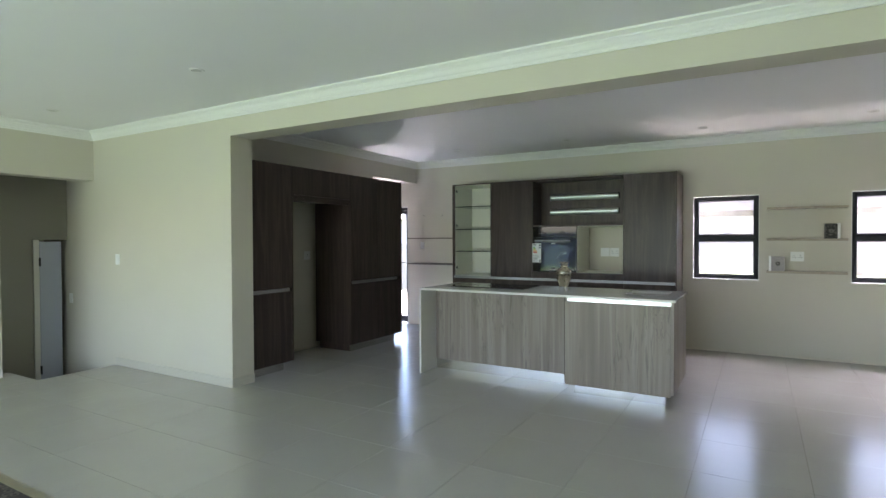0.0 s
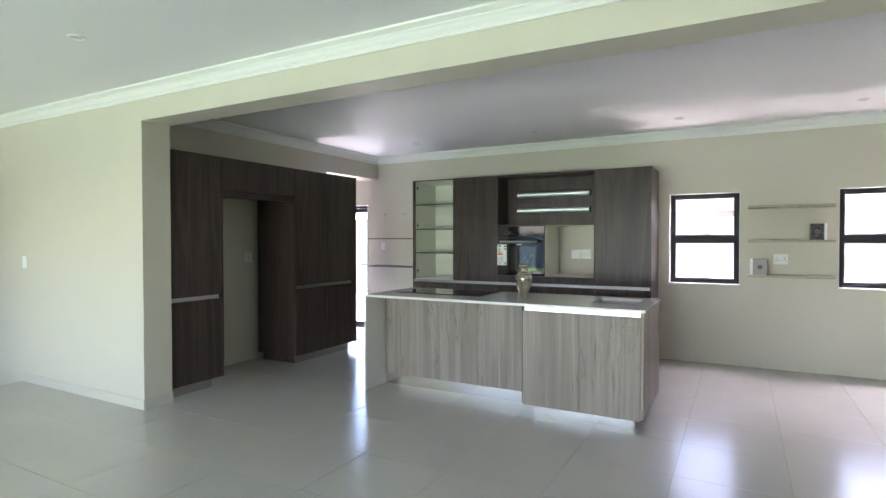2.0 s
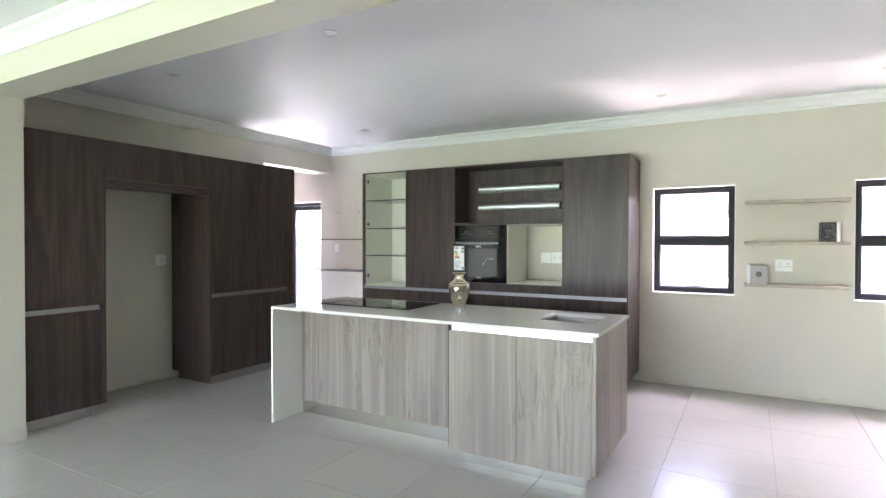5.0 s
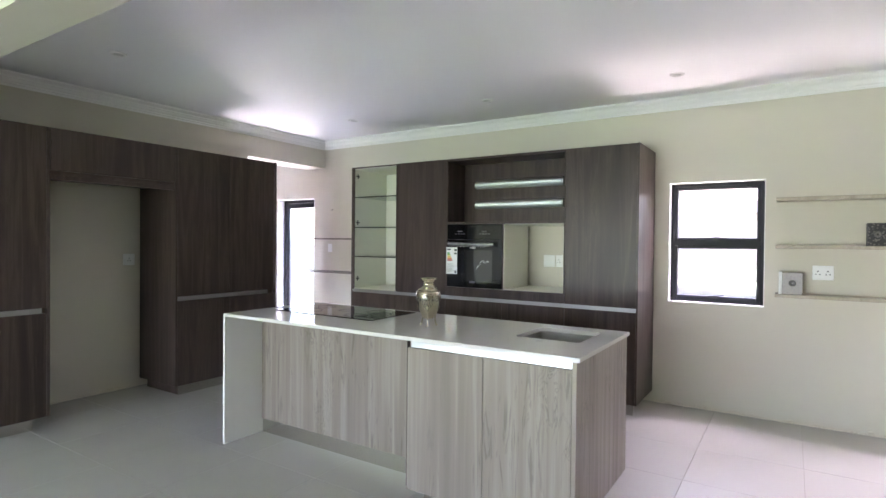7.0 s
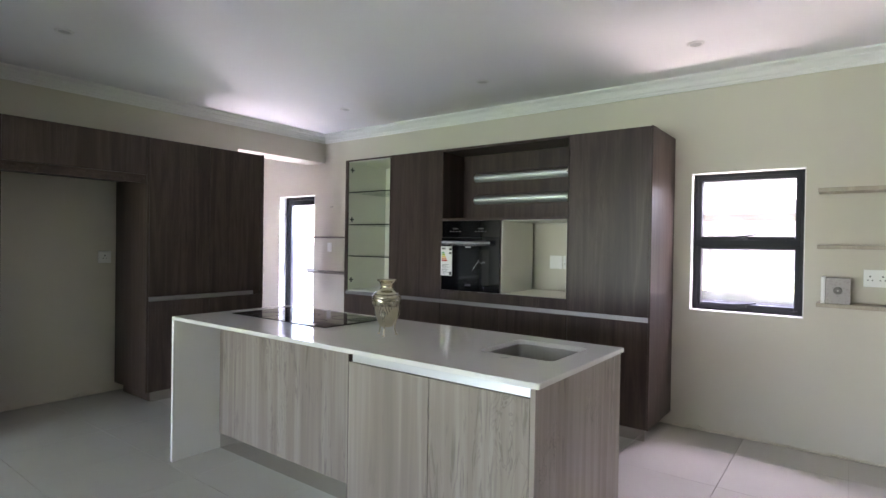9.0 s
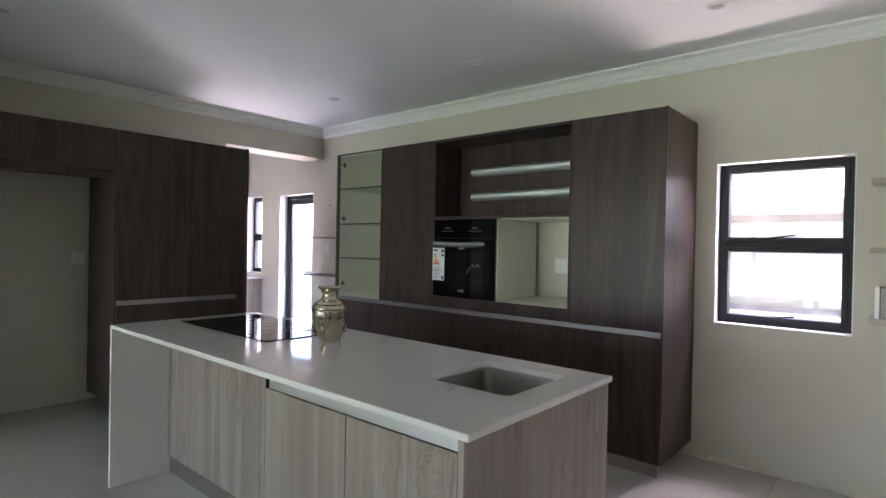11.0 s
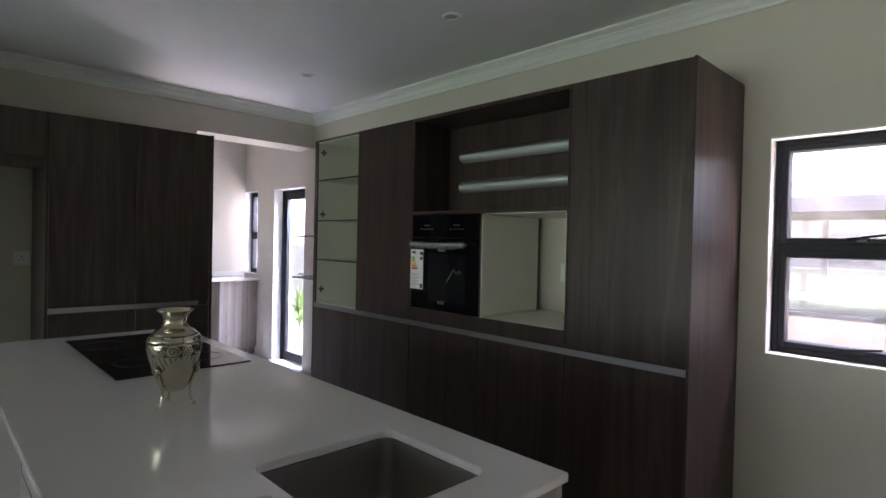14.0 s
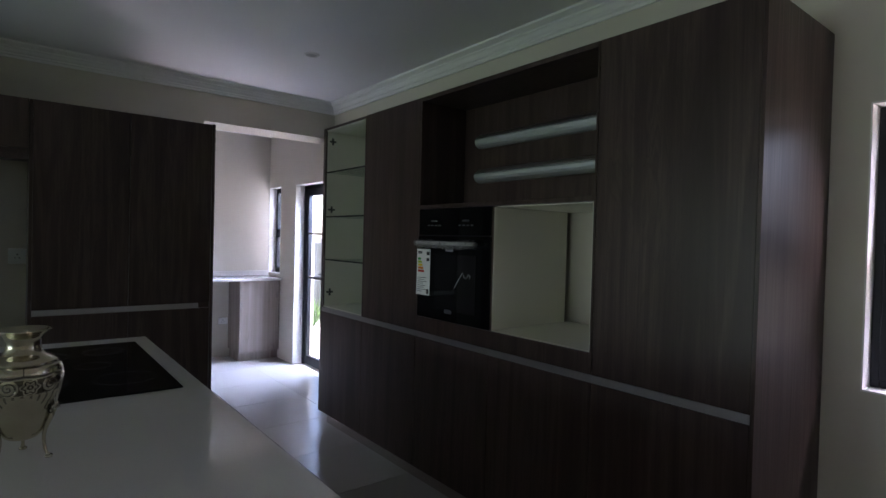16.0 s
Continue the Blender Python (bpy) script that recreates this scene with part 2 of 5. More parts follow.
WALL = dull("wall_paint", (0.60, 0.562, 0.475), 0.62, 0.03, 140, 0.15, 0.7)
# darker than the beige walls: the hall's shade is put into this colour
HALL_SHADE = dull("hall_shade_paint", (0.27, 0.255, 0.215), 0.62, 0.03, 140, 0.15, 0.7)
REVEAL = dull("reveal_paint", (0.80, 0.79, 0.77), 0.55, 0.02, 120, 0.12, 1.1)
CEILING = dull("ceiling_paint", (0.88, 0.875, 0.885), 0.75, 0.02, 100, 0.08, 0.6)
CORNICE = dull("cornice_paint", (0.82, 0.815, 0.80), 0.55, 0.015, 120, 0.05, 0.8)
DARK = timber("dark_laminate", (0.0300, 0.0188, 0.0156), (0.0515, 0.0333, 0.0278), (0.0820, 0.0565, 0.0475), 0.35, 0.5, 0.5, 0.30)
PALE = oak("pale_oak_laminate", (0.158, 0.125, 0.102), (0.262, 0.216, 0.181), (0.335, 0.286, 0.246))
GREIGE = timber("greige_laminate", (0.13, 0.105, 0.085), (0.18, 0.15, 0.125), (0.22, 0.185, 0.155), 0.5, 1.0, 0.4, 0.4)
MELAMINE = dull("white_melamine", (0.76, 0.75, 0.655), 0.35, 0.015, 90, 0.03, 1.0)
ALU = metal("brushed_aluminium", (0.60, 0.60, 0.60), 0.32)
KICK_ALU = plain("kickboard_aluminium", (0.62, 0.595, 0.575), 0.20, 1.0)
STEEL = metal("sink_steel", (0.44, 0.42, 0.385), 0.44)
DIFFUSER = plain("satin_anodised", (0.78, 0.84, 0.84), 0.42, 0.75)
RAIL = metal("rail_aluminium", (0.38, 0.38, 0.38), 0.34)
FRAME = dull("charcoal_powder_coat", (0.022, 0.024, 0.028), 0.55, 0.05, 260, 0.1, 2.0, False, 0.25)
PLASTIC = dull("white_plastic", (0.80, 0.80, 0.78), 0.35, 0.01, 60, 0.02)
BLACK = plain("black_plastic", (0.012, 0.012, 0.013), 0.35)
EDGE = plain("dark_glass_edge", (0.035, 0.045, 0.040), 0.25)
BLACK_GLASS = plain("black_glass", (0.005, 0.005, 0.006), 0.04, 0.0, 0.28)
GREY_PRINT = plain("grey_print", (0.10, 0.10, 0.105), 0.4)
RING_PRINT = plain("ring_print", (0.08, 0.08, 0.083), 0.2)
PAPER = dull("white_paper", (0.80, 0.80, 0.80), 0.6, 0.02)
GROUT = dull("grout", (0.33, 0.315, 0.29), 0.85, 0.1, 200, 0.2, 3.0)
SHELF_WOOD = timber("shelf_laminate", (0.34, 0.29, 0.22), (0.42, 0.37, 0.29), (0.48, 0.42, 0.33), 0.5, 1.0, 0.4, 0.4)


def tile_material():
    n = Nodes("porcelain_tile")
    v = n.coords()
    slow, fine = n.noise(v, 2.2, 4), n.noise(v, 55.0, 4)
    info = n.add("ShaderNodeObjectInfo")
    c = n.mix(n.grey(slow, 0, 1), (0.488, 0.470, 0.437), (0.512, 0.494, 0.461))
    c = n.mix(n.grey(fine, 0, 0.15), c, (0.463, 0.445, 0.410))
    c = n.mix(info.outputs["Random"], c, n.mix(0.5, c, (0.482, 0.459, 0.424)))
    n.bump(slow, 0.04, 0.001)
    return n.out(c, n.grey(slow, 0.18, 0.235), 0.0, 0.78)


def quartz_material():
    n = Nodes("white_quartz")
    v = n.coords(shift=False)
    fine, slow = n.noise(v, 420.0, 2), n.noise(v, 4.0, 4)
    c = n.mix(n.grey(fine, 0, 1), (0.665, 0.642, 0.605), (0.74, 0.72, 0.688))
    c = n.mix(n.grey(slow, 0, 0.3), c, (0.67, 0.65, 0.62))
    return n.out(c, n.grey(slow, 0.042, 0.072), 0.0, 0.55)


def glass_material(name, tint, gloss):
    n = Nodes(name)
    clear = n.add("ShaderNodeBsdfTransparent", Color=(*tint, 1))
    shine = n.add("ShaderNodeBsdfGlossy", Roughness=gloss)
    lw = n.add("ShaderNodeLayerWeight")
    power = n.add("ShaderNodeMath")
    power.operation = "POWER"
    n.put(power, 0, lw.outputs["Facing"]), n.put(power, 1, 5.0)
    scale = n.add("ShaderNodeMath")
    scale.operation = "MULTIPLY_ADD"
    n.put(scale, 0, power.outputs[0]), n.put(scale, 1, 0.85), n.put(scale, 2, 0.045)
    m = n.add("ShaderNodeMixShader")
    n.t.links.new(scale.outputs[0], m.inputs[0])
    n.t.links.new(clear.outputs[0], m.inputs[1])
    n.t.links.new(shine.outputs[0], m.inputs[2])
    n.t.links.new(m.outputs[0], n.t.nodes["Material Output"].inputs["Surface"])
    return n.mat


def silver_material():
    """Tarnished silver plate; a chased band of rosettes and scrolls round the shoulder is oxidised in its lines."""
    n = Nodes("silver_plate")

    def m(op, a, b=0.0):
        q = n.add("ShaderNodeMath")
        q.operation = op
        n.put(q, 0, a), n.put(q, 1, b)
        return q.outputs[0]

    tc = n.add("ShaderNodeTexCoord")
    sep = n.add("ShaderNodeSeparateXYZ", Vector=tc.outputs["Object"])
    angle = m("ARCTAN2", sep.outputs["Y"], sep.outputs["X"])
    z = sep.outputs["Z"]
    turns = m("ADD", m("MULTIPLY", angle, 12 / (2 * math.pi)), 12.2)
    u = m("MULTIPLY", m("SUBTRACT", m("FRACT", turns), 0.5), 2.3)
    v = m("DIVIDE", m("SUBTRACT", z, 0.170), 0.0165)
    rr = m("SQRT", m("ADD", m("MULTIPLY", u, u), m("MULTIPLY", v, v)))
    turn = m("ARCTAN2", v, u)

    def line(value, at, half):
        return n.ramp(m("ABSOLUTE", m("SUBTRACT", value, at)), [(half * 0.5, (1, 1, 1)), (half * 1.3, (0, 0, 0))])

    # rosettes take turns with scrolls
    petal = m("SUBTRACT", rr, m("MULTIPLY", m("COSINE", m("MULTIPLY", turn, 6.0)), 0.13))
    rosette = m("MAXIMUM", m("MAXIMUM", line(rr, 0.24, 0.09), line(petal, 0.72, 0.10)), m("GREATER_THAN", petal, 1.02))
    coil = m("FRACT", m("ADD", m("MULTIPLY", rr, 1.9), m("DIVIDE", turn, 2 * math.pi)))
    scroll = m("MAXIMUM", line(coil, 0.5, 0.16), m("GREATER_THAN", rr, 1.12))
    odd = m("GREATER_THAN", m("FRACT", m("MULTIPLY", turns, 0.5)), 0.5)
    band = n.mix(odd, rosette, scroll)
    band = m("MULTIPLY", band, m("LESS_THAN", m("ABSOLUTE", v), 1.0))
    lobe = m("ABSOLUTE", m("SINE", m("MULTIPLY", angle, 4.0)))
    wavy = line(m("ADD", z, m("MULTIPLY", lobe, 0.003)), 0.1935, 0.0012)
    panel = m("MULTIPLY", line(lobe, 0.0, 0.05), m("MULTIPLY", m("GREATER_THAN", z, 0.193), m("LESS_THAN", z, 0.2125)))
    neck = line(z, 0.2125, 0.0011)
    # fronds hang from the band towards the legs and leave plain shields between
    leg = m("SUBTRACT", m("FRACT", m("ADD", m("MULTIPLY", angle, 3 / (2 * math.pi)), 4.0167)), 0.5)
    near = m("SUBTRACT", 1.0, m("MULTIPLY", m("ABSOLUTE", leg), 2.0))
    sweep = m("ADD", m("MULTIPLY", m("ABSOLUTE", leg), 62.0), m("MULTIPLY", m("SINE", m("MULTIPLY", z, 95.0)), 2.4))
    frond = n.ramp(m("SINE", sweep), [(0.45, (0, 0, 0)), (0.95, (0.75, 0.75, 0.75))])
    deep = m("SUBTRACT", 0.148, m("MULTIPLY", m("MULTIPLY", near, near), 0.075))
    frond = m("MULTIPLY", frond, m("MULTIPLY", m("GREATER_THAN", z, deep), m("LESS_THAN", z, 0.152)))
    both = m("MAXIMUM", m("MAXIMUM", m("MAXIMUM", band, wavy), panel), m("MAXIMUM", neck, frond))
    n.bump(m("SUBTRACT", 1.0, both), 0.8, 0.003)
    stain = n.noise(n.coords(), 14.0, 4)
    c = n.mix(n.grey(stain, 0, 0.6), (0.58, 0.53, 0.41), (0.42, 0.375, 0.28))
    return n.out(n.mix(m("MULTIPLY", both, 0.85), c, (0.04, 0.033, 0.022)), n.grey(stain, 0.14, 0.24), 1.0)


def dusty(mat_name, clear_share, colour):
    """Glass under a thin film of pale dust."""
    n = Nodes(mat_name)
    clear = n.add("ShaderNodeBsdfTransparent", Color=(0.74, 0.72, 0.69, 1))
    shine = n.add("ShaderNodeBsdfGlossy", Roughness=0.01)
    film = n.add("ShaderNodeBsdfTranslucent", Color=(*colour, 1))
    lw = n.add("ShaderNodeLayerWeight")
    power = n.add("ShaderNodeMath")
    power.operation = "POWER"
    n.put(power, 0, lw.outputs["Facing"]), n.put(power, 1, 5.0)
    scale = n.add("ShaderNodeMath")
    scale.operation = "MULTIPLY_ADD"
    n.put(scale, 0, power.outputs[0]), n.put(scale, 1, 0.8), n.put(scale, 2, 0.04)
    v = n.coords()
    smear = n.noise(v, 5.0, 5, 0.6, 0.8)
    m1, m2 = n.add("ShaderNodeMixShader"), n.add("ShaderNodeMixShader")
    n.put(m1, 0, n.grey(smear, 1 - clear_share - 0.025, 1 - clear_share + 0.03))
    n.t.links.new(clear.outputs[0], m1.inputs[1])
    n.t.links.new(film.outputs[0], m1.inputs[2])
    n.t.links.new(scale.outputs[0], m2.inputs[0])
    n.t.links.new(m1.outputs[0], m2.inputs[1])
    n.t.links.new(shine.outputs[0], m2.inputs[2])
    n.t.links.new(m2.outputs[0], n.t.nodes["Material Output"].inputs["Surface"])
    return n.mat


def film_material():
    n = Nodes("plastic_film")
    clear = n.add("ShaderNodeBsdfTransparent", Color=(0.9, 0.9, 0.92, 1))
    m = n.add("ShaderNodeMixShader")
    crease = n.noise(n.coords(), 90.0, 4)
    n.put(m, 0, n.grey(crease, 0.15, 0.55))
    n.bump(crease, 0.8, 0.004)
    n.out((0.40, 0.40, 0.42), 0.18)
    n.t.links.new(clear.outputs[0], m.inputs[1])
    n.t.links.new(n.bsdf.outputs[0], m.inputs[2])
    n.t.links.new(m.outputs[0], n.t.nodes["Material Output"].inputs["Surface"])
    return n.mat


SILVER, DUSTY, WRAP = silver_material(), dusty("dusty_window_glass", 0.962, (0.85, 0.80, 0.72)), film_material()
TILE, QUARTZ = tile_material(), quartz_material()
GLASS = glass_material("window_glass", (0.95, 0.97, 0.96), 0.01)
SHELF_GLASS = glass_material("shelf_glass", (0.86, 0.92, 0.88), 0.02)

# ---- the setting: floor, walls, ceiling ----
floor = setting("floor", boxes((WELL_X, RIGHT, SOUTH, BEAM_F, -0.30, -0.006), (-6.93, WELL_X, SOUTH, WELL_Y, -0.30, -0.006), (WELL_X, RIGHT, BEAM_F, BACK, -0.30, -0.006), (-7.00, WELL_X, BEAM_B, BACK, -0.30, -0.006)),
                GROUT, "pale porcelain tiled floor with thin grout joints", "floor")
W = 0.23
T = CEIL + 0.10


def wall_with_holes(name, axis, c0, c1, a0, a1, z0, z1, holes, label):
    """A wall between c0 and c1 across, from a0 to a1 along, pierced by holes (a0, a1, z0, z1)."""
    bm = bmesh.new()
    cuts_a = sorted({a0, a1, *[h[0] for h in holes], *[h[1] for h in holes]})
    cuts_z = sorted({z0, z1, *[h[2] for h in holes], *[h[3] for h in holes]})
    for p, q in zip(cuts_a, cuts_a[1:]):
        for lo, hi in zip(cuts_z, cuts_z[1:]):
            open_here = any(h[0] <= (p + q) / 2 <= h[1] and h[2] <= (lo + hi) / 2 <= h[3] for h in holes)
            if open_here:
                continue
            if axis == "x":
                box(bm, p, q, c0, c1, lo, hi)
            else:
                box(bm, c0, c1, p, q, lo, hi)
    bmesh.ops.remove_doubles(bm, verts=bm.verts, dist=0.0005)
    seen, dead = {}, []
    for f in bm.faces:
        key = tuple(round(x, 3) for x in f.calc_center_median())
        if key in seen:
            dead += [f, seen[key]]
        seen[key] = f
    bmesh.ops.delete(bm, geom=list(set(dead)), context="FACES")
    return setting(name, bm, WALL, label, "wall")


WIN1, WIN2 = (-0.70, 0.03, 0.90, 1.94), (0.925, 1.655, 0.90, 1.94)
WIN_S, DOOR_S = (-6.53, -6.17, 0.96, 1.97), (-5.76, -5.06, 0.0, 1.96)
wall_with_holes("wall_north", "x", BACK, BACK + W, -7.10, RIGHT + W, -0.30, T, [WIN1, WIN2, WIN_S, DOOR_S], "beige painted kitchen wall pierced by windows and a door")
wall_with_holes("wall_east", "y", RIGHT, RIGHT + W, SOUTH, BACK, -0.30, T, [], "beige painted side wall")
GLAZING = (-6.45, 0.30, 0.0, 2.15)
wall_with_holes("wall_south", "x", SOUTH - W, SOUTH, LEFT_L - W, RIGHT + W, -0.30, T, [GLAZING], "beige painted wall with a wide glazed opening to the garden")
wall_with_holes("wall_west", "y", LEFT_L - W, LEFT_L, SOUTH, BEAM_F, -0.90, T, [(2.55, BEAM_F, -0.90, 2.11)], "beige painted living room wall with an opening to a lower hall")
setting("wall_divider", boxes((-7.90, -4.31, BEAM_F, BEAM_B, -0.90, T)), WALL, "beige painted wall ending in a square pier beside the kitchen", "wall")
setting("beam", boxes((-4.31, RIGHT, BEAM_F, BEAM_B, 2.40, T)), WALL, "beige painted ceiling beam between living room and kitchen", "beam")
wall_with_holes("wall_scullery_side", "y", BAY_BACK - 0.16, BAY_BACK, BEAM_B, 6.42, -0.30, 2.20, [], "beige painted wall behind the tall cabinets")
setting("lintel", boxes((LEFT_K - 0.32, LEFT_K, BEAM_B, 6.42, 2.20, T), (LEFT_K - 0.32, LEFT_K, 6.42, BACK, 2.337, T)), WALL, "beige painted bulkhead and lintel over the scullery opening", "lintel")
setting("wall_scullery_west", boxes((-6.76, SC_W, 4.2, BACK, -0.30, T)), WALL, "beige painted scullery wall", "wall")
setting("wall_scullery_south", boxes((SC_W, LEFT_K - 0.32, 4.2, 4.4, -0.30, T)), WALL, "beige painted scullery end wall", "wall")
# wall colour carries the shade of the hall
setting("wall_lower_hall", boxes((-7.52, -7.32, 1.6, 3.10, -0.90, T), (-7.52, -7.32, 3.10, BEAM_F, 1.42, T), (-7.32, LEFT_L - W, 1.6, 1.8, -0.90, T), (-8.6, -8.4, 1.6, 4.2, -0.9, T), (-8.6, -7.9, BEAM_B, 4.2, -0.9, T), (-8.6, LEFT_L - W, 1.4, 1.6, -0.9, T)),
        HALL_SHADE, "painted walls of the lower hall, darkened in colour for shade", "wall")
setting("ceiling", boxes((LEFT_L - W, RIGHT + W, SOUTH - W, 1.4, CEIL, CEIL + 0.09), (-8.6, RIGHT + W, 1.4, BACK + W, CEIL, CEIL + 0.09)), CEILING, "smooth white painted ceiling", "ceiling")
# unseen 3.4 m south overhang is added to keep sky light off the floor
setting("roof", boxes((LEFT_L - W - 0.2, RIGHT + 0.7, SOUTH - 3.4, 1.3, CEIL + 0.11, CEIL + 0.30), (-8.9, RIGHT + 0.7, 1.3, BACK + 0.30, CEIL + 0.11, CEIL + 0.30)), dull("roof_sheet", (0.20, 0.20, 0.21), 0.6), "flat grey roof over the house, unseen south overhang added against sky light", "roof")
setting("hall_floor", boxes((-8.6, WELL_X, 1.6, BEAM_F, -1.0, -0.70)), TILE, "tiled floor of the lower hall", "floor")
steps = thing("stairs", (-6.67, 3.1, -0.70), "pale tiled steps down to a lower hall", "stairs")
for i in range(3):
    part("step", one(WELL_X - 0.26 * (i + 1), WELL_X - 0.26 * i - 0.002, WELL_Y + 0.002, BEAM_F - 0.002, -0.70, -0.175 * (i + 1), 0.004), TILE, steps)
part("riser", one(WELL_X - 0.0015, WELL_X + 0.001, WELL_Y + 0.002, BEAM_F - 0.002, -0.30, -0.008, 0.0005), TILE, steps)



def cornice(name, p, q, inward, ends):
    """A stepped plaster cornice along the wall from p to q; ends: mitred inwards or square."""
    prof = [(0.000, -0.100), (0.014, -0.100), (0.016, -0.086), (0.024, -0.080), (0.024, -0.070), (0.034, -0.062), (0.046, -0.044), (0.054, -0.040), (0.056, -0.030),
            (0.070, -0.022), (0.084, -0.014), (0.088, -0.012), (0.090, -0.000), (0.000, -0.000)]
    p, q, inw = Vector((*p, CEIL)), Vector((*q, CEIL)), Vector((*inward, 0))
    d = (q - p).normalized()
    bm = bmesh.new()
    a = [bm.verts.new(p + inw * o + d * o * ends[0] + Vector((0, 0, h))) for o, h in prof]
    b = [bm.verts.new(q + inw * o - d * o * ends[1] + Vector((0, 0, h))) for o, h in prof]
    for k in range(len(prof)):
        j = (k + 1) % len(prof)
        bm.faces.new((a[k], a[j], b[j], b[k]))
    bm.faces.new(a[::-1]), bm.faces.new(b)
    return setting(name, bm, CORNICE, "white stepped plaster cornice", "cornice")


cornice("trim_1", (LEFT_K, BACK), (RIGHT, BACK), (0, -1), (1, 1))
cornice("trim_2", (LEFT_K, BEAM_B), (LEFT_K, BACK), (1, 0), (1, 1))
cornice("trim_3", (LEFT_K, BEAM_B), (RIGHT, BEAM_B), (0, 1), (1, 1))
cornice("trim_4", (RIGHT, BEAM_B), (RIGHT, BACK), (-1, 0), (1, 1))
cornice("trim_5", (LEFT_L, BEAM_F), (RIGHT, BEAM_F), (0, -1), (1, 1))
cornice("trim_6", (LEFT_L, SOUTH), (LEFT_L, BEAM_F), (1, 0), (1, 1))
cornice("trim_7", (RIGHT, SOUTH), (RIGHT, BEAM_F), (-1, 0), (1, 1))
cornice("trim_8", (LEFT_L, SOUTH), (RIGHT, SOUTH), (0, 1), (1, 1))
cornice("trim_9", (SC_W, BACK), (LEFT_K - 0.32, BACK), (0, -1), (1, 1))
cornice("trim_10", (SC_W, 4.4), (SC_W, BACK), (1, 0), (1, 1))

SKIRT = dull("skirting_tile", (0.56, 0.53, 0.46), 0.4, 0.03)
setting("baseboard_1", one(WELL_X, -4.298, BEAM_F - 0.012, BEAM_F, 0.0, 0.085, 0.002), SKIRT, "pale beige tile skirting", "skirting")
setting("baseboard_2", one(-4.31, -4.298, BEAM_F, BEAM_B + 0.002, 0.0, 0.085, 0.002), SKIRT, "pale beige tile skirting round the pier", "skirting")
setting("baseboard_3", one(LEFT_L, LEFT_L + 0.012, SOUTH, 2.55, 0.0, 0.085, 0.002), SKIRT, "pale beige tile skirting", "skirting")

# an unfinished, ragged mortar line where the kitchen wall meets the tiles
rng = random.Random(5)
bm = bmesh.new()
x = -0.80
while x < RIGHT:
    w = rng.uniform(0.012, 0.060)
    box(bm, x, x + w, BACK - rng.uniform(0.004, 0.020), BACK + 0.01, 0.0, rng.uniform(0.005, 0.016) + (rng.uniform(0, 0.022) if rng.random() < 0.2 else 0), 0.003)
    x += w
y = 4.32
while y < 5.24:
    w = rng.uniform(0.03, 0.12)
    box(bm, BAY_BACK - 0.01, BAY_BACK + rng.uniform(0.006, 0.020), y, y + w, 0.0, rng.uniform(0.008, 0.028), 0.003)
    y += w
setting("trim_11", bm, dull("raw_mortar", (0.64, 0.59, 0.50), 0.9, 0.15, 90, 0.4, 6), "ragged unfinished mortar line along the wall foot", "mortar")


# ---- windows and doors ----
def window(name, hole, label, mid, group="kitchen windows", catch=True):
    """Charcoal aluminium window of two lights, one above the other."""
    x0, x1, z0, z1 = hole
    y0, y1 = BACK + 0.085, BACK + 0.145
    ob = thing(name, ((x0 + x1) / 2, BACK + 0.11, z0), label, "window", group)
    tagged(ob, kind="structure")
    lining = boxes((x0, x0 + 0.006, BACK - 0.001, y0, z0, z1), (x1 - 0.006, x1, BACK - 0.001, y0, z0, z1), (x0 + 0.006, x1 - 0.006, BACK - 0.001, y0, z1 - 0.006, z1), (x0 + 0.006, x1 - 0.006, BACK - 0.001, y0, z0, z0 + 0.006))
    part("reveal", lining, REVEAL, ob, "white painted plaster reveal")
    a, b, c, d = x0 + 0.006, x1 - 0.006, z0 + 0.006, z1 - 0.006
    f = 0.030
    part("window_frame", boxes((a, a + f, y0, y1, c, d), (b - f, b, y0, y1, c, d), (a + f, b - f, y0, y1, d - f, d), (a + f, b - f, y0, y1, c, c + f), (a + f, b - f, y0, y1, mid - 0.022, mid + 0.022), r=0.003), FRAME, ob)
    for lo, hi in ((c + f, mid - 0.022), (mid + 0.022, d - f)):
        s = 0.030
        p, q, lo2, hi2 = a + f - 0.004, b - f + 0.004, lo - 0.004, hi + 0.004
        sash = part("sash", boxes((p, p + s, y0 - 0.008, y1 + 0.01, lo2, hi2), (q - s, q, y0 - 0.008, y1 + 0.01, lo2, hi2), (p + s, q - s, y0 - 0.008, y1 + 0.01, hi2 - s, hi2), (p + s, q - s, y0 - 0.008, y1 + 0.01, lo2, lo2 + s), r=0.004), FRAME, ob)
        pane = part("pane", one(p + s - 0.004, q - s + 0.004, y0 + 0.034, y0 + 0.039, lo2 + s - 0.004, hi2 - s + 0.004, 0), DUSTY, sash, "clear dusty glass pane")
        pane.visible_shadow = False
        if catch:
            m = (p + q) / 2 - 0.01
            bm = one(m - 0.02, m + 0.02, y0 - 0.020, y0 - 0.006, lo2 + 0.008, lo2 + 0.034, 0.003)
            tube(bm, [(m - 0.055, y0 - 0.020, lo2 + 0.026), (m, y0 - 0.026, lo2 + 0.032), (m + 0.085, y0 - 0.036, lo2 + 0.046)], [0.007, 0.007, 0.005], 8)
            part("catch", bm, BLACK, sash, "black window stay handle")
    return ob


window("window_1", WIN1, "charcoal aluminium window with two dusty panes in a white reveal", 1.415)
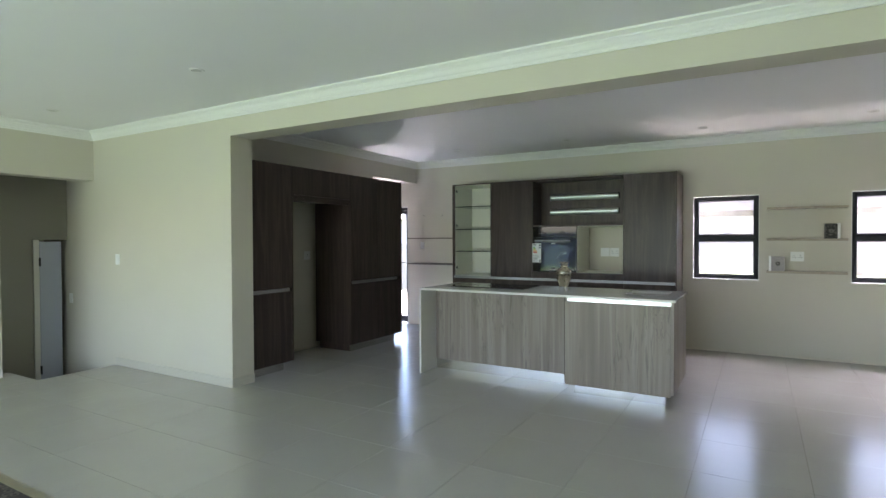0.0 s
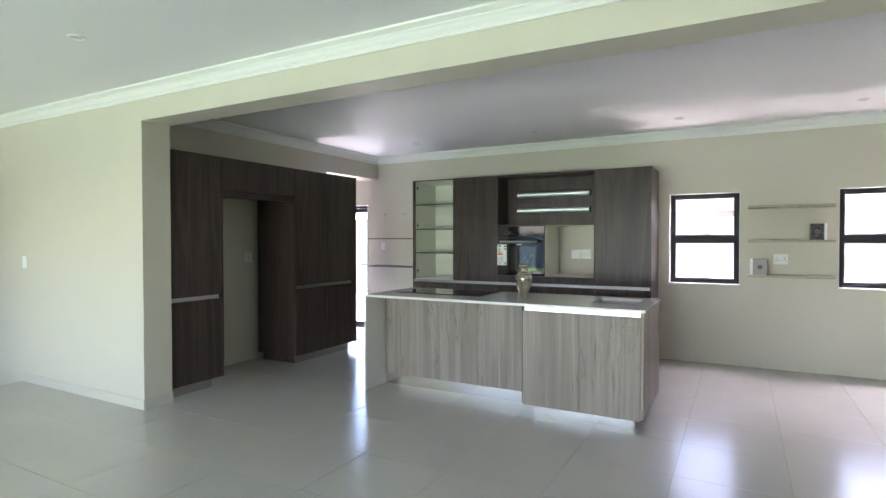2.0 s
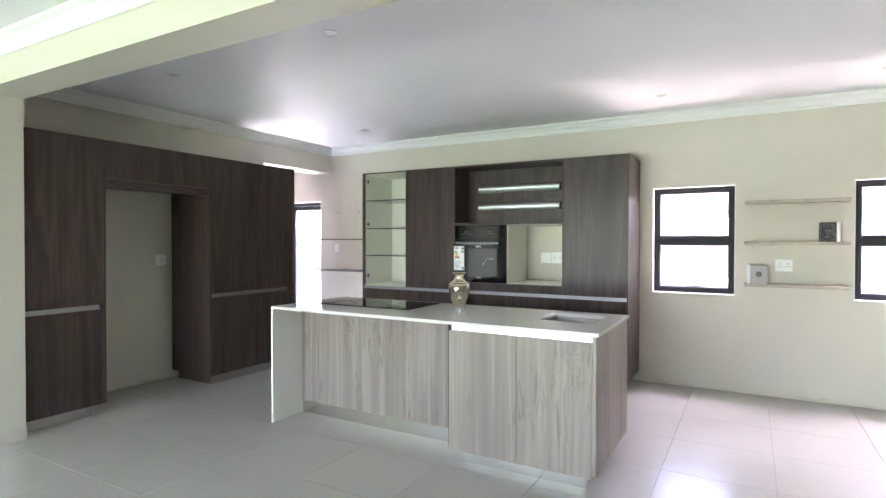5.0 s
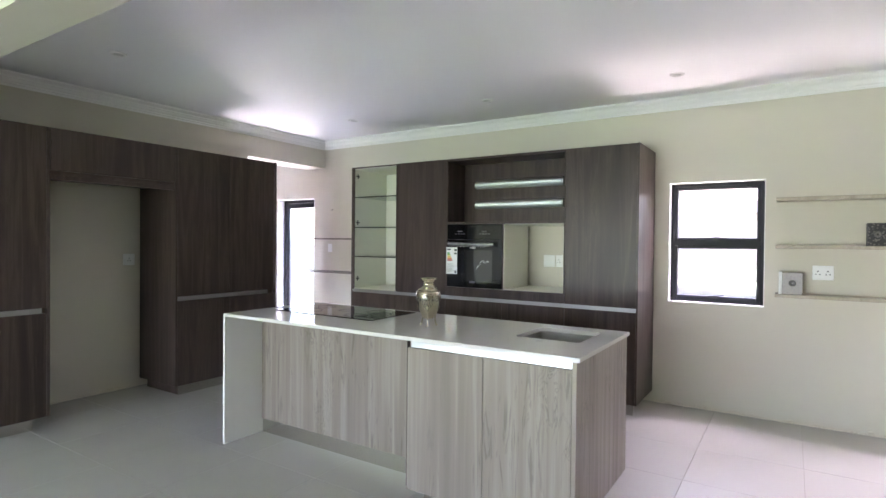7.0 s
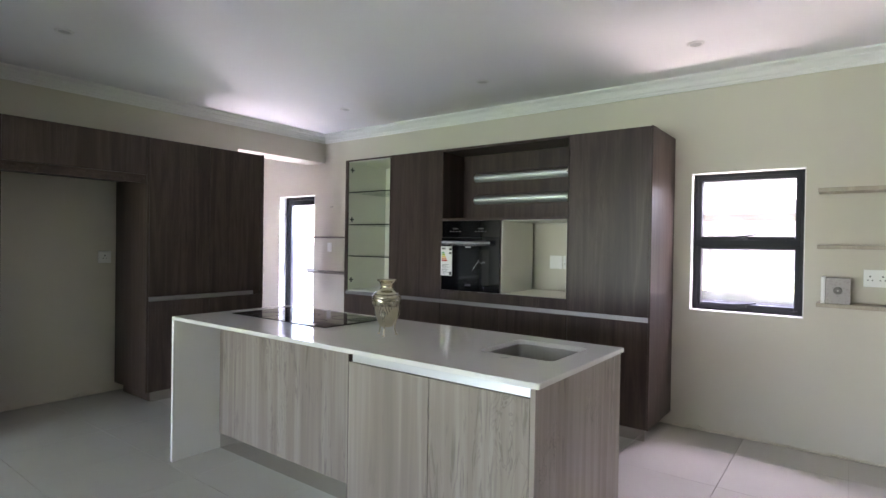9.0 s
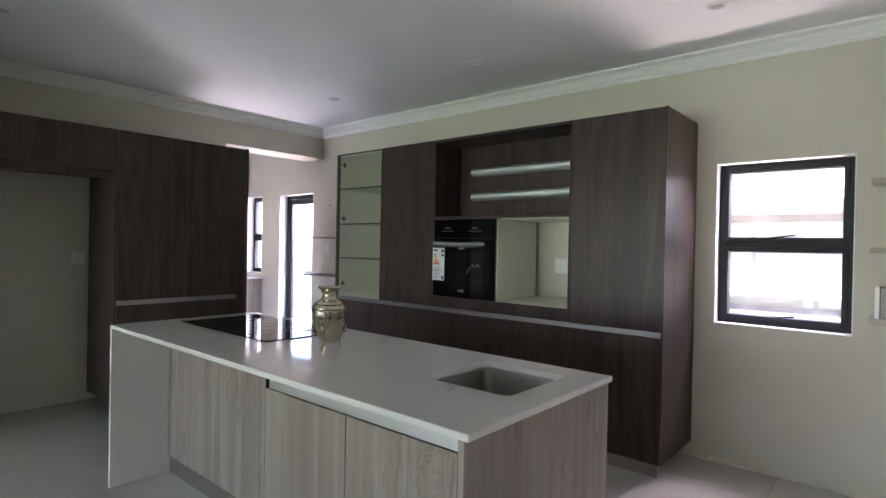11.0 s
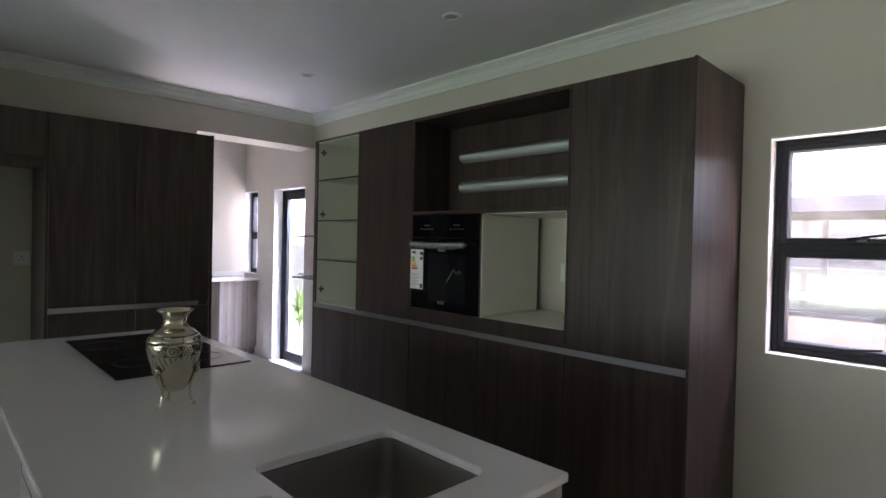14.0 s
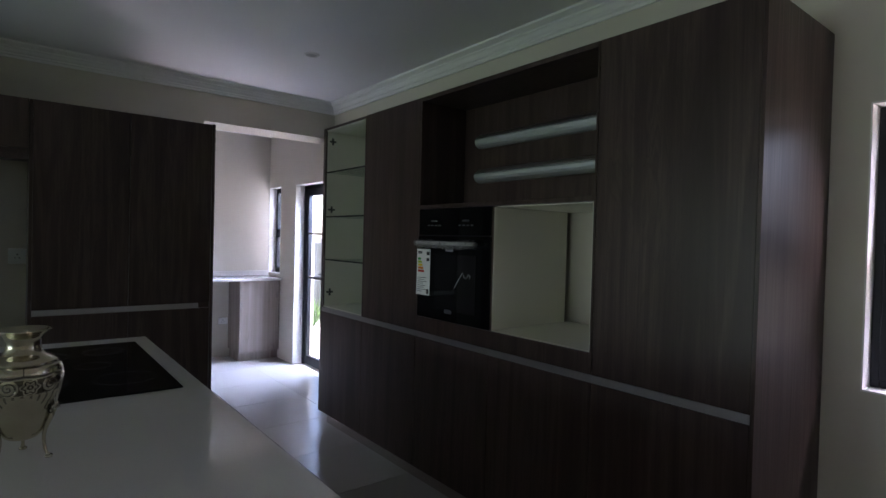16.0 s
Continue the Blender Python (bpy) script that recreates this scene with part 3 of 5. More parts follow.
# faint marker writing on the lower pane, too faded to read: plain strokes
ink = bmesh.new()
rng = random.Random(31)
for cx, z0_, z1_ in ((-0.185, 1.000, 1.235), (-0.105, 1.030, 1.130)):
    z = z0_
    while z < z1_:
        k = rng.uniform(0.008, 0.016)
        tube(ink, [(cx - rng.uniform(0.004, 0.014), BACK + 0.1175, z), (cx + rng.uniform(-0.004, 0.004), BACK + 0.1175, z + k * 0.6), (cx + rng.uniform(0.004, 0.014), BACK + 0.1175, z + k)], 0.0009, 4)
        z += k + rng.uniform(0.004, 0.012)
solid("marker_strokes", ink, plain("marker_grey", (0.16, 0.15, 0.15), 0.6), "faded grey marker strokes on the window pane", "marker writing", kind="stuff")
window("window_2", WIN2, "charcoal aluminium window with two panes beside the shelves", 1.415)
window("window_3", WIN_S, "narrow charcoal aluminium window over the scullery counter", 1.43, "scullery openings", False)

x0, x1, z0, z1 = DOOR_S
door = thing("door_1", ((x0 + x1) / 2, BACK + 0.12, 0), "charcoal aluminium glazed back door, closed", "door", "scullery openings")
tagged(door, kind="structure")
y0 = BACK + 0.10
part("reveal", boxes((x0, x0 + 0.006, BACK - 0.001, y0, 0, z1), (x1 - 0.006, x1, BACK - 0.001, y0, 0, z1), (x0 + 0.006, x1 - 0.006, BACK - 0.001, y0, z1 - 0.006, z1)), REVEAL, door, "white painted plaster reveal")
part("door_frame", boxes((x0 + 0.006, x0 + 0.046, y0, y0 + 0.07, 0, z1 - 0.006), (x1 - 0.046, x1 - 0.006, y0, y0 + 0.07, 0, z1 - 0.006), (x0 + 0.046, x1 - 0.046, y0, y0 + 0.07, z1 - 0.046, z1 - 0.006), r=0.003), FRAME, door)
leaf = part("door_leaf", boxes((x0 + 0.05, x0 + 0.105, y0 + 0.01, y0 + 0.055, 0.01, z1 - 0.05), (x1 - 0.105, x1 - 0.05, y0 + 0.01, y0 + 0.055, 0.01, z1 - 0.05), (x0 + 0.105, x1 - 0.105, y0 + 0.01, y0 + 0.055, z1 - 0.115, z1 - 0.05), (x0 + 0.105, x1 - 0.105, y0 + 0.01, y0 + 0.055, 0.01, 0.105), r=0.003), FRAME, door)
pane = part("pane", one(x0 + 0.10, x1 - 0.10, y0 + 0.03, y0 + 0.036, 0.10, z1 - 0.11, 0), GLASS, leaf, "clear glass pane")
pane.visible_shadow = False
bm = one(x1 - 0.092, x1 - 0.062, y0 + 0.002, y0 + 0.010, 0.93, 1.09, 0.003)
tube(bm, [(x1 - 0.077, y0 + 0.005, 1.02), (x1 - 0.077, y0 - 0.04, 1.02), (x1 - 0.10, y0 - 0.045, 1.02), (x1 - 0.20, y0 - 0.045, 1.02)], 0.008, 8)
part("door_handle", bm, BLACK, leaf, "black lever handle")

# wide sliding doors of the living room, behind the walker
gx0, gx1, gz0, gz1 = GLAZING
slider = thing("door_2", (-3.1, SOUTH - 0.1, 0), "wide charcoal aluminium sliding doors to the garden", "sliding door")
tagged(slider, kind="structure")
n_leaves = 4
for i in range(n_leaves):
    a, b = gx0 + (gx1 - gx0) * i / n_leaves, gx0 + (gx1 - gx0) * (i + 1) / n_leaves
    f = part("sash", boxes((a, a + 0.06, SOUTH - 0.15, SOUTH - 0.09, 0, gz1), (b - 0.06, b, SOUTH - 0.15, SOUTH - 0.09, 0, gz1), (a + 0.06, b - 0.06, SOUTH - 0.15, SOUTH - 0.09, gz1 - 0.06, gz1), (a + 0.06, b - 0.06, SOUTH - 0.15, SOUTH - 0.09, 0, 0.08)), FRAME, slider)
    g = part("pane", one(a + 0.055, b - 0.055, SOUTH - 0.123, SOUTH - 0.117, 0.075, gz1 - 0.055, 0), GLASS, f)
    g.visible_shadow = False

hall_door = thing("door_3", (-7.34, 3.25, -0.70), "white hall door standing ajar on dark hinges, darkened blue-grey for shade", "door")
tagged(hall_door, kind="structure")
# white leaf darkened to blue-grey: its shade is in the colour
WHITE_IN_SHADE = dull("shaded_white_door_paint", (0.40, 0.42, 0.50), 0.45, 0.02)
part("door_jamb", one(-7.36, -7.305, 3.10, 3.16, -0.70, 1.42, 0.003), dull("cream_jamb_paint", (0.62, 0.60, 0.55), 0.5), hall_door, "cream door jamb")
hd_leaf = part("door_leaf", one(-7.36, -7.32, 3.167, 3.40, -0.69, 1.40, 0.003), WHITE_IN_SHADE, hall_door)
for z in (1.16, -0.12):
    part("hinge", cyl(bmesh.new(), (-7.308, 3.164, z), 0.012, 0.10, "Z", 12), BLACK, hd_leaf, "dark steel hinge")


def wall_plate(name, at, w, h, axis, label, kinds, group=""):
    """A white plastic plate on a wall: blank, rocker switch, or three-pin sockets."""
    ob = thing(name, at, label, name.replace("_", " "), group)

    def bx(u0, u1, d0, d1, v0, v1, r):
        x, y, z = at
        if axis == "y-":
            return one(x + u0, x + u1, y - d1, y - d0, z + v0, z + v1, r)
        return one(x + d0, x + d1, y + u0, y + u1, z + v0, z + v1, r)

    def pin(u, v, w2, h2):
        return bx(u - w2 / 2, u + w2 / 2, 0.0102, 0.0112, v - h2 / 2, v + h2 / 2, 0)
    part("plate", bx(-w / 2, w / 2, 0, 0.010, -h / 2, h / 2, 0.003), PLASTIC, ob)
    for k, u in kinds:
        if k == "switch":
            part("rocker", bx(u - 0.009, u + 0.009, 0.009, 0.014, -0.016, 0.016, 0.002), PLASTIC, ob)
        if k == "socket":
            part("pin_hole", pin(u, 0.012, 0.009, 0.009), BLACK, ob, "dark earth pin hole")
            part("pin_hole", pin(u - 0.012, -0.012, 0.007, 0.007), BLACK, ob)
            part("pin_hole", pin(u + 0.012, -0.012, 0.007, 0.007), BLACK, ob)
            part("rocker", bx(u - 0.006, u + 0.006, 0.009, 0.013, 0.028, 0.042, 0.001), PLASTIC, ob)
    return ob


wall_plate("light_switch", (-6.224, BEAM_F, 1.197), 0.072, 0.118, "y-", "white plastic light switch on the living room wall", [("switch", 0)], "light switches")
wall_plate("light_switch", (-7.24, BEAM_F, 0.709), 0.072, 0.118, "y-", "white plastic light switch in the lower hall", [("switch", 0)], "light switches")
wall_plate("wall_socket", (0.416, BACK, 1.195), 0.135, 0.112, "y-", "white double wall socket between the shelves", [("socket", -0.032), ("socket", 0.032)], "wall sockets")
wall_plate("wall_socket", (BAY_BACK, 5.215, 1.210), 0.105, 0.108, "x+", "white wall socket in the empty fridge bay", [("socket", 0)], "wall sockets")
wall_plate("light_switch", (-4.772, BACK, 1.313), 0.072, 0.108, "y-", "white plastic switch above the narrow shelf", [("switch", 0)], "light switches")
wall_plate("blank_plate", (-1.80, BACK, 1.228), 0.120, 0.118, "y-", "white blank plate at the back of the niche", [], "niche plates")
wall_plate("wall_socket", (-1.673, BACK, 1.228), 0.120, 0.118, "y-", "white wall socket at the back of the niche", [("socket", -0.03), ("socket", 0.03)], "wall sockets")
wall_plate("wall_socket", (SC_W, 7.08, 0.41), 0.105, 0.075, "x+", "white wall socket under the scullery counter", [("socket", 0)], "wall sockets")

for k, (px, pz) in enumerate(((-4.76, 1.80), (-4.735, 1.80), (-4.40, 1.79), (-4.385, 1.80))):
    solid("wall_plug", cyl(bmesh.new(), (px, BACK - 0.001, pz), 0.006, 0.006, "Y", 10), BLACK, "dark empty screw hole in the wall", "screw hole", "empty screw holes")


def downlight(x, y):
    ob = thing("downlight", (x, y, CEIL), "white recessed round downlight, switched off", "downlight", "ceiling downlights")
    bm = lathe(bmesh.new(), [(0.034, -0.002), (0.036, -0.007), (0.046, -0.008), (0.052, -0.004), (0.053, 0.0)], (x, y, CEIL), 28)
    part("ring", bm, CORNICE, ob, smooth=True)
    part("lens", cyl(bmesh.new(), (x, y, CEIL - 0.002), 0.035, 0.003), plain("downlight_lens", (0.55, 0.55, 0.54), 0.3), ob, "pale frosted lens")
    return ob


first = downlight(-3.68, 6.81)
for x, y in ((-2.09, 6.80), (-0.53, 6.87), (1.00, 6.85), (-3.69, 4.45), (-2.08, 4.39), (-0.50, 4.39), (1.00, 4.40), (-3.58, 2.60), (-5.88, 2.68)):
    copy_thing(first, pose(x, y, CEIL))

# ---- tall cabinets with the fridge bay ----
FX = -4.35          # their front
TOPZ, RAIL0, RAIL1, KICK = 2.212, 0.858, 0.893, 0.10
GAP = 0.002


def kickboard(parent, *b):
    return part("kickboard", one(*b, 0.001), KICK_ALU, parent, "brushed aluminium kickboard")


ta = thing("tall_cabinet", (-4.7, 4.03, 0), "tall dark wood-grain cabinet with a pale handle rail", "cabinet", "cabinets beside the fridge bay")
part("carcass", boxes((BAY_BACK + 0.002, FX - 0.021, 3.725, 3.741, KICK, TOPZ), (BAY_BACK + 0.002, FX - 0.021, 3.741, 4.28, TOPZ - 0.018, TOPZ), (BAY_BACK + 0.002, BAY_BACK + 0.012, 3.741, 4.28, KICK, TOPZ - 0.018), (BAY_BACK + 0.002, FX - 0.021, 3.741, 4.28, KICK, KICK + 0.018), (BAY_BACK + 0.002, FX - 0.03, 3.741, 4.28, RAIL0, RAIL1)), DARK, ta)
part("end_panel", one(BAY_BACK + 0.002, FX, 4.282, 4.302, KICK, TOPZ), DARK, ta)
part("door", one(FX - 0.02, FX, 3.725, 4.280, RAIL1 + GAP, TOPZ), DARK, ta)
part("door", one(FX - 0.02, FX, 3.725, 4.280, KICK, RAIL0 - GAP), DARK, ta)
part("handle_rail", one(FX - 0.028, FX - 0.002, 3.725, 4.25, RAIL0, RAIL1), RAIL, ta, "brushed aluminium recessed handle rail")
kickboard(ta, FX - 0.09, FX - 0.075, 3.725, 4.22, 0.0, KICK)

bridge = thing("bridge_cabinet", (-4.7, 4.78, 1.86), "dark wood-grain bridging cupboard above the empty fridge bay", "cabinet", "cabinets beside the fridge bay")
part("carcass", boxes((BAY_BACK + 0.16, FX - 0.021, 4.304, 5.262, 1.872, 1.89), (BAY_BACK + 0.16, FX - 0.021, 4.304, 5.262, TOPZ - 0.018, TOPZ)), DARK, bridge)
part("door", one(FX - 0.02, FX, 4.305, 5.262, 1.903, TOPZ), DARK, bridge)
part("fascia", one(FX - 0.045, FX - 0.023, 4.304, 5.262, 1.836, 1.913), DARK, bridge)

tb = thing("tall_cabinet", (-4.7, 5.81, 0), "tall dark wood-grain double cabinet beside the scullery opening", "cabinet", "cabinets beside the fridge bay")
part("end_panel", one(-4.935, FX, 5.264, 5.282, KICK, TOPZ), DARK, tb)
part("end_panel", one(BAY_BACK + 0.002, FX + 0.012, 6.342, 6.362, KICK, TOPZ + 0.003), DARK, tb)
part("carcass", boxes((-4.935, FX - 0.021, 5.283, 6.341, TOPZ - 0.018, TOPZ), (-4.935, FX - 0.021, 5.283, 6.341, KICK, KICK + 0.018), (-4.935, -4.925, 5.283, 6.341, KICK + 0.018, TOPZ - 0.018), (-4.925, FX - 0.03, 5.283, 6.341, RAIL0, RAIL1)), DARK, tb)
for a, b in ((5.284, 5.810), (5.8145, 6.340)):
    part("door", one(FX - 0.02, FX, a, b, RAIL1 + GAP, TOPZ), DARK, tb)
    part("door", one(FX - 0.02, FX, a, b, KICK, RAIL0 - GAP), DARK, tb)
part("handle_rail", one(FX - 0.028, FX - 0.002, 5.284, 6.265, RAIL0, RAIL1), RAIL, tb, "brushed aluminium recessed handle rail")
kickboard(tb, FX - 0.09, FX - 0.075, 5.34, 6.30, 0.0, KICK)
part("kickboard", one(BAY_BACK + 0.10, FX - 0.091, 5.34, 5.352, 0.0, KICK, 0.001), DARK, tb)

# ---- oven wall ----
MX = [-3.860, -3.253, -2.645, -2.030, -1.432, -0.832]
BY = BACK - 0.002     # backs of the units
RZ0, RZ1 = 0.850, 0.880

disp = thing("display_cabinet", (-3.55, 7.3, 0.89), "open display cabinet with white interior, glass shelves and hinge plates", "cabinet", "oven wall cabinets")
part("side_panel", one(MX[0] - 0.018, MX[0], TOWER, BY, KICK, TOPZ - 0.002), DARK, disp, "dark wood-grain side panel")
for rows in ((MX[0] + 0.001, MX[0] + 0.024, TOWER + 0.012, 7.568, RZ1 + 0.004, TOPZ - 0.02), (MX[1] - 0.009, MX[1] - 0.001, TOWER + 0.006, 7.568, RZ1 + 0.004, TOPZ - 0.02)):
    part("lining", one(*rows, 0.001), MELAMINE, disp, "white melamine side lining")
for a, b, c in ((MX[0] + 0.0005, MX[0] + 0.0235, TOWER + 0.0115), (MX[1] - 0.0095, MX[1] - 0.001, TOWER + 0.0055)):
    part("edge_strip", one(a, b, TOWER, c, RZ1 + 0.004, TOPZ - 0.0185, 0.0008), DARK, disp, "dark wood-grain edging")
part("top_lining", one(MX[0] + 0.0245, MX[1] - 0.0095, TOWER + 0.006, 7.568, TOPZ - 0.024, TOPZ - 0.0185, 0.0005), MELAMINE, disp, "white melamine lining under the top")
part("back_panel", one(MX[0] + 0.001, MX[1] - 0.001, 7.57, 7.582, RZ1 + 0.004, TOPZ - 0.02), MELAMINE, disp, "white melamine back")
part("bottom_panel", one(MX[0] + 0.0245, MX[1] - 0.0095, TOWER + 0.004, 7.568, RZ1 + 0.004, RZ1 + 0.012), MELAMINE, disp, "white melamine bottom")
part("top_panel", one(MX[0] + 0.001, MX[1] - 0.001, TOWER, BY, TOPZ - 0.018, TOPZ - 0.002), DARK, disp)
for z in (1.884, 1.555, 1.237):
    sh = part("shelf", one(MX[0] + 0.025, MX[1] - 0.010, TOWER + 0.022, 7.567, z - 0.005, z + 0.003, 0), SHELF_GLASS, disp, "glass shelf with a dark edge")
    part("shelf_edge", one(MX[0] + 0.025, MX[1] - 0.010, TOWER + 0.012, TOWER + 0.0215, z - 0.006, z + 0.004, 0.001), EDGE, sh)
for z in (2.116, 1.609, 0.992):
    bm = one(MX[0] + 0.0235, MX[0] + 0.031, TOWER + 0.045, TOWER + 0.060, z - 0.026, z + 0.026, 0.002)
    box(bm, MX[0] + 0.0235, MX[0] + 0.031, TOWER + 0.026, TOWER + 0.079, z - 0.007, z + 0.007, 0.002)
    part("hinge_plate", bm, plain("hinge_steel", (0.10, 0.10, 0.10), 0.35, 0.8), disp, "dark metal cross-shaped hinge plate")

tc = thing("tall_cabinet", (-2.95, 7.3, 0.89), "dark wood-grain wall cabinet door beside the oven", "cabinet", "oven wall cabinets")
part("carcass", one(MX[1], MX[2] - 0.003, TOWER + 0.022, BY, RZ1 + 0.004, TOPZ), DARK, tc)
part("door", one(MX[1] + GAP, MX[2] - GAP, TOWER, TOWER + 0.02, RZ1 + GAP, TOPZ), DARK, tc)

NX0, NX1, NZ1 = MX[2] + 0.018, MX[4] - 0.012, 2.190
ho = thing("oven_cabinet", (-2.04, 7.3, 0.89), "dark wood-grain oven housing with an open display recess above", "cabinet", "oven wall cabinets")
part("side_panel", one(MX[2], MX[2] + 0.017, TOWER, BY, RZ1 + 0.004, TOPZ), DARK, ho)
part("side_panel", one(MX[4] - 0.011, MX[4] - 0.001, TOWER, BY, RZ1 + 0.004, TOPZ), DARK, ho)
part("top_panel", one(NX0, NX1, TOWER, BY, NZ1, TOPZ), DARK, ho)
part("back_panel", one(NX0, NX1, 7.335, 7.355, 1.603, NZ1 - 0.001), DARK, ho)
part("shelf", one(NX0, NX1, TOWER, BY, 1.578, 1.599), DARK, ho)
part("fascia", one(NX0, NX1, TOWER, TOWER + 0.02, RZ1 + GAP, 0.968), DARK, ho)
part("divider", one(MX[3] + 0.004, MX[3] + 0.012, TOWER, BY - 0.03, 0.970, 1.577), DARK, ho)
for rows in ((MX[3] + 0.0125, MX[3] + 0.017, TOWER + 0.004, BY - 0.04, 0.976, 1.571), (NX1 - 0.005, NX1 - 0.0005, TOWER + 0.004, BY - 0.002, 0.976, 1.571), (MX[3] + 0.0125, NX1 - 0.0005, TOWER + 0.004, BY - 0.002, 0.970, 0.975), (MX[3] + 0.0125, NX1 - 0.0005, TOWER + 0.022, BY - 0.002, 1.572, 1.577)):
    part("lining", one(*rows, 0.001), MELAMINE, ho, "white melamine niche lining")

for z in (1.985, 1.785):
    bar = thing("light_bar", (-2.05, 7.30, z - 0.03), "brushed aluminium light bar fixed in the display recess", "light bar", "light bars")
    bm = bmesh.new()
    prof = [(7.334, 0.036), (7.322, 0.036), (7.290, 0.014), (7.290, 0.009), (7.334, 0.009)]
    lens = [(7.334, 0.0085), (7.289, 0.0085), (7.281, 0.000), (7.281, -0.016), (7.288, -0.030), (7.304, -0.041), (7.320, -0.045), (7.334, -0.045)]
    for name, outline, m in (("profile", prof, ALU), ("face", lens, DIFFUSER)):
        bm = bmesh.new()
        a = [bm.verts.new((-2.478, y, z + h)) for y, h in outline]
        b = [bm.verts.new((NX1 - 0.115, y, z + h)) for y, h in outline]
        for k in range(len(outline)):
            j = (k + 1) % len(outline)
            bm.faces.new((a[k], a[j], b[j], b[k]))
        bm.faces.new(a[::-1]), bm.faces.new(b)
        part(name, bm, m, bar, "satin anodised rounded face" if name == "face" else "")
    part("seam", one(-2.478, NX1 - 0.115, 7.2795, 7.2825, z + 0.008, z + 0.0105, 0), plain("seam_grey", (0.16, 0.17, 0.17), 0.4, 0.6), bar)
    part("end_cap", one(NX1 - 0.1145, NX1 - 0.106, 7.292, 7.333, z - 0.042, z + 0.032, 0.003), BLACK, bar, "black plastic end cap")
    part("screw", cyl(bmesh.new(), (NX1 - 0.125, 7.280, z - 0.010), 0.005, 0.004, "Y", 10), BLACK, bar)

td = thing("tall_cabinet", (-1.13, 7.3, 0.89), "dark wood-grain tall cabinet at the end of the oven wall", "cabinet", "oven wall cabinets")
part("carcass", one(MX[4], MX[5] - 0.001, TOWER + 0.022, BY, RZ1 + 0.004, TOPZ), DARK, td)
part("door", one(MX[4] + GAP, MX[5] - GAP, TOWER, TOWER + 0.02, RZ1 + GAP, TOPZ), DARK, td)
part("end_panel", one(MX[5], MX[5] + 0.013, TOWER - 0.004, BY, KICK, TOPZ + 0.003), DARK, td)

for i in range(5):
    u = thing("base_cabinet", ((MX[i] + MX[i + 1]) / 2, 7.3, KICK), "dark wood-grain base cabinet under the handle rail", "cabinet", "oven wall base cabinets")
    part("carcass", one(MX[i] + 0.001, MX[i + 1] - 0.002, TOWER + 0.022, BY, KICK, RZ0 - 0.003), DARK, u)
    part("door", one(MX[i] + GAP, MX[i + 1] - GAP, TOWER, TOWER + 0.02, KICK, RZ0 - GAP), DARK, u)
solid("handle_rail", boxes((MX[0] + 0.002, MX[5] - 0.002, TOWER + 0.001, TOWER + 0.006, RZ0, RZ1), (MX[0] + 0.002, MX[5] - 0.002, TOWER + 0.006, TOWER + 0.03, RZ0, RZ0 + 0.003), (MX[0] + 0.002, MX[5] - 0.002, TOWER + 0.03, BY, RZ0 + 0.001, RZ1 - 0.001)), RAIL, "long brushed aluminium handle rail of the oven wall", "handle rail")
solid("kickboard", one(MX[0] + 0.01, MX[5] - 0.03, TOWER + 0.06, TOWER + 0.075, 0.0, KICK, 0.001), KICK_ALU, "brushed aluminium kickboard under the oven wall", "kickboard")

# ---- built-in oven ----
OX0, OX1, OZ0, OZ1 = NX0 + 0.002, MX[3] + 0.002, 0.972, 1.575
ov = thing("built_in_oven", ((OX0 + OX1) / 2, 7.25, OZ0), "black glass built-in oven with wrapped handle and energy label", "oven")
part("body", one(OX0 + 0.01, OX1 - 0.01, TOWER + 0.022, TOWER + 0.50, OZ0 + 0.005, OZ1 - 0.005), BLACK, ov)
part("control_panel", one(OX0, OX1, TOWER - 0.002, TOWER + 0.02, 1.432, OZ1, 0.002), BLACK_GLASS, ov)
od = part("oven_door", one(OX0, OX1, TOWER - 0.006, TOWER + 0.02, OZ0, 1.428, 0.003), BLACK_GLASS, ov, "black glass oven door")
part("door_window", one(OX0 + 0.16, OX1 - 0.10, TOWER - 0.0075, TOWER - 0.0065, 1.03, 1.33, 0), plain("oven_window_glass", (0.010, 0.010, 0.012), 0.04, 0.0, 0.7), od)
part("handle", tube(bmesh.new(), [(OX0 + 0.035, TOWER - 0.045, 1.388), (OX1 - 0.075, TOWER - 0.045, 1.388)], 0.009, 12), ALU, od, "steel bar handle", True)
for x in (OX0 + 0.06, OX1 - 0.10):
    part("bracket", cyl(bmesh.new(), (x, TOWER - 0.025, 1.388), 0.007, 0.036, "Y", 12), ALU, od)
rng = random.Random(9)
pts = [(OX0 + 0.045 + 0.47 * i / 39, TOWER - 0.045 + rng.uniform(-0.003, 0.003), 1.386 - 0.006 * math.sin(i / 39 * 3.1) + rng.uniform(-0.003, 0.003)) for i in range(40)]
part("film_wrap", tube(bmesh.new(), pts, [0.014 + rng.uniform(0, 0.013) for _ in pts], 9), WRAP, od, "crumpled clear plastic wrapping")
lb = part("energy_label", one(OX0 - 0.006, OX0 + 0.116, TOWER - 0.0085, TOWER - 0.0066, 1.095, 1.352, 0), PAPER, od, "white printed energy label")


def strip(x0, x1, z0, z1, m, parent, name):
    return part(name, one(x0, x1, TOWER - 0.0098, TOWER - 0.0088, z0, z1, 0), m, parent)


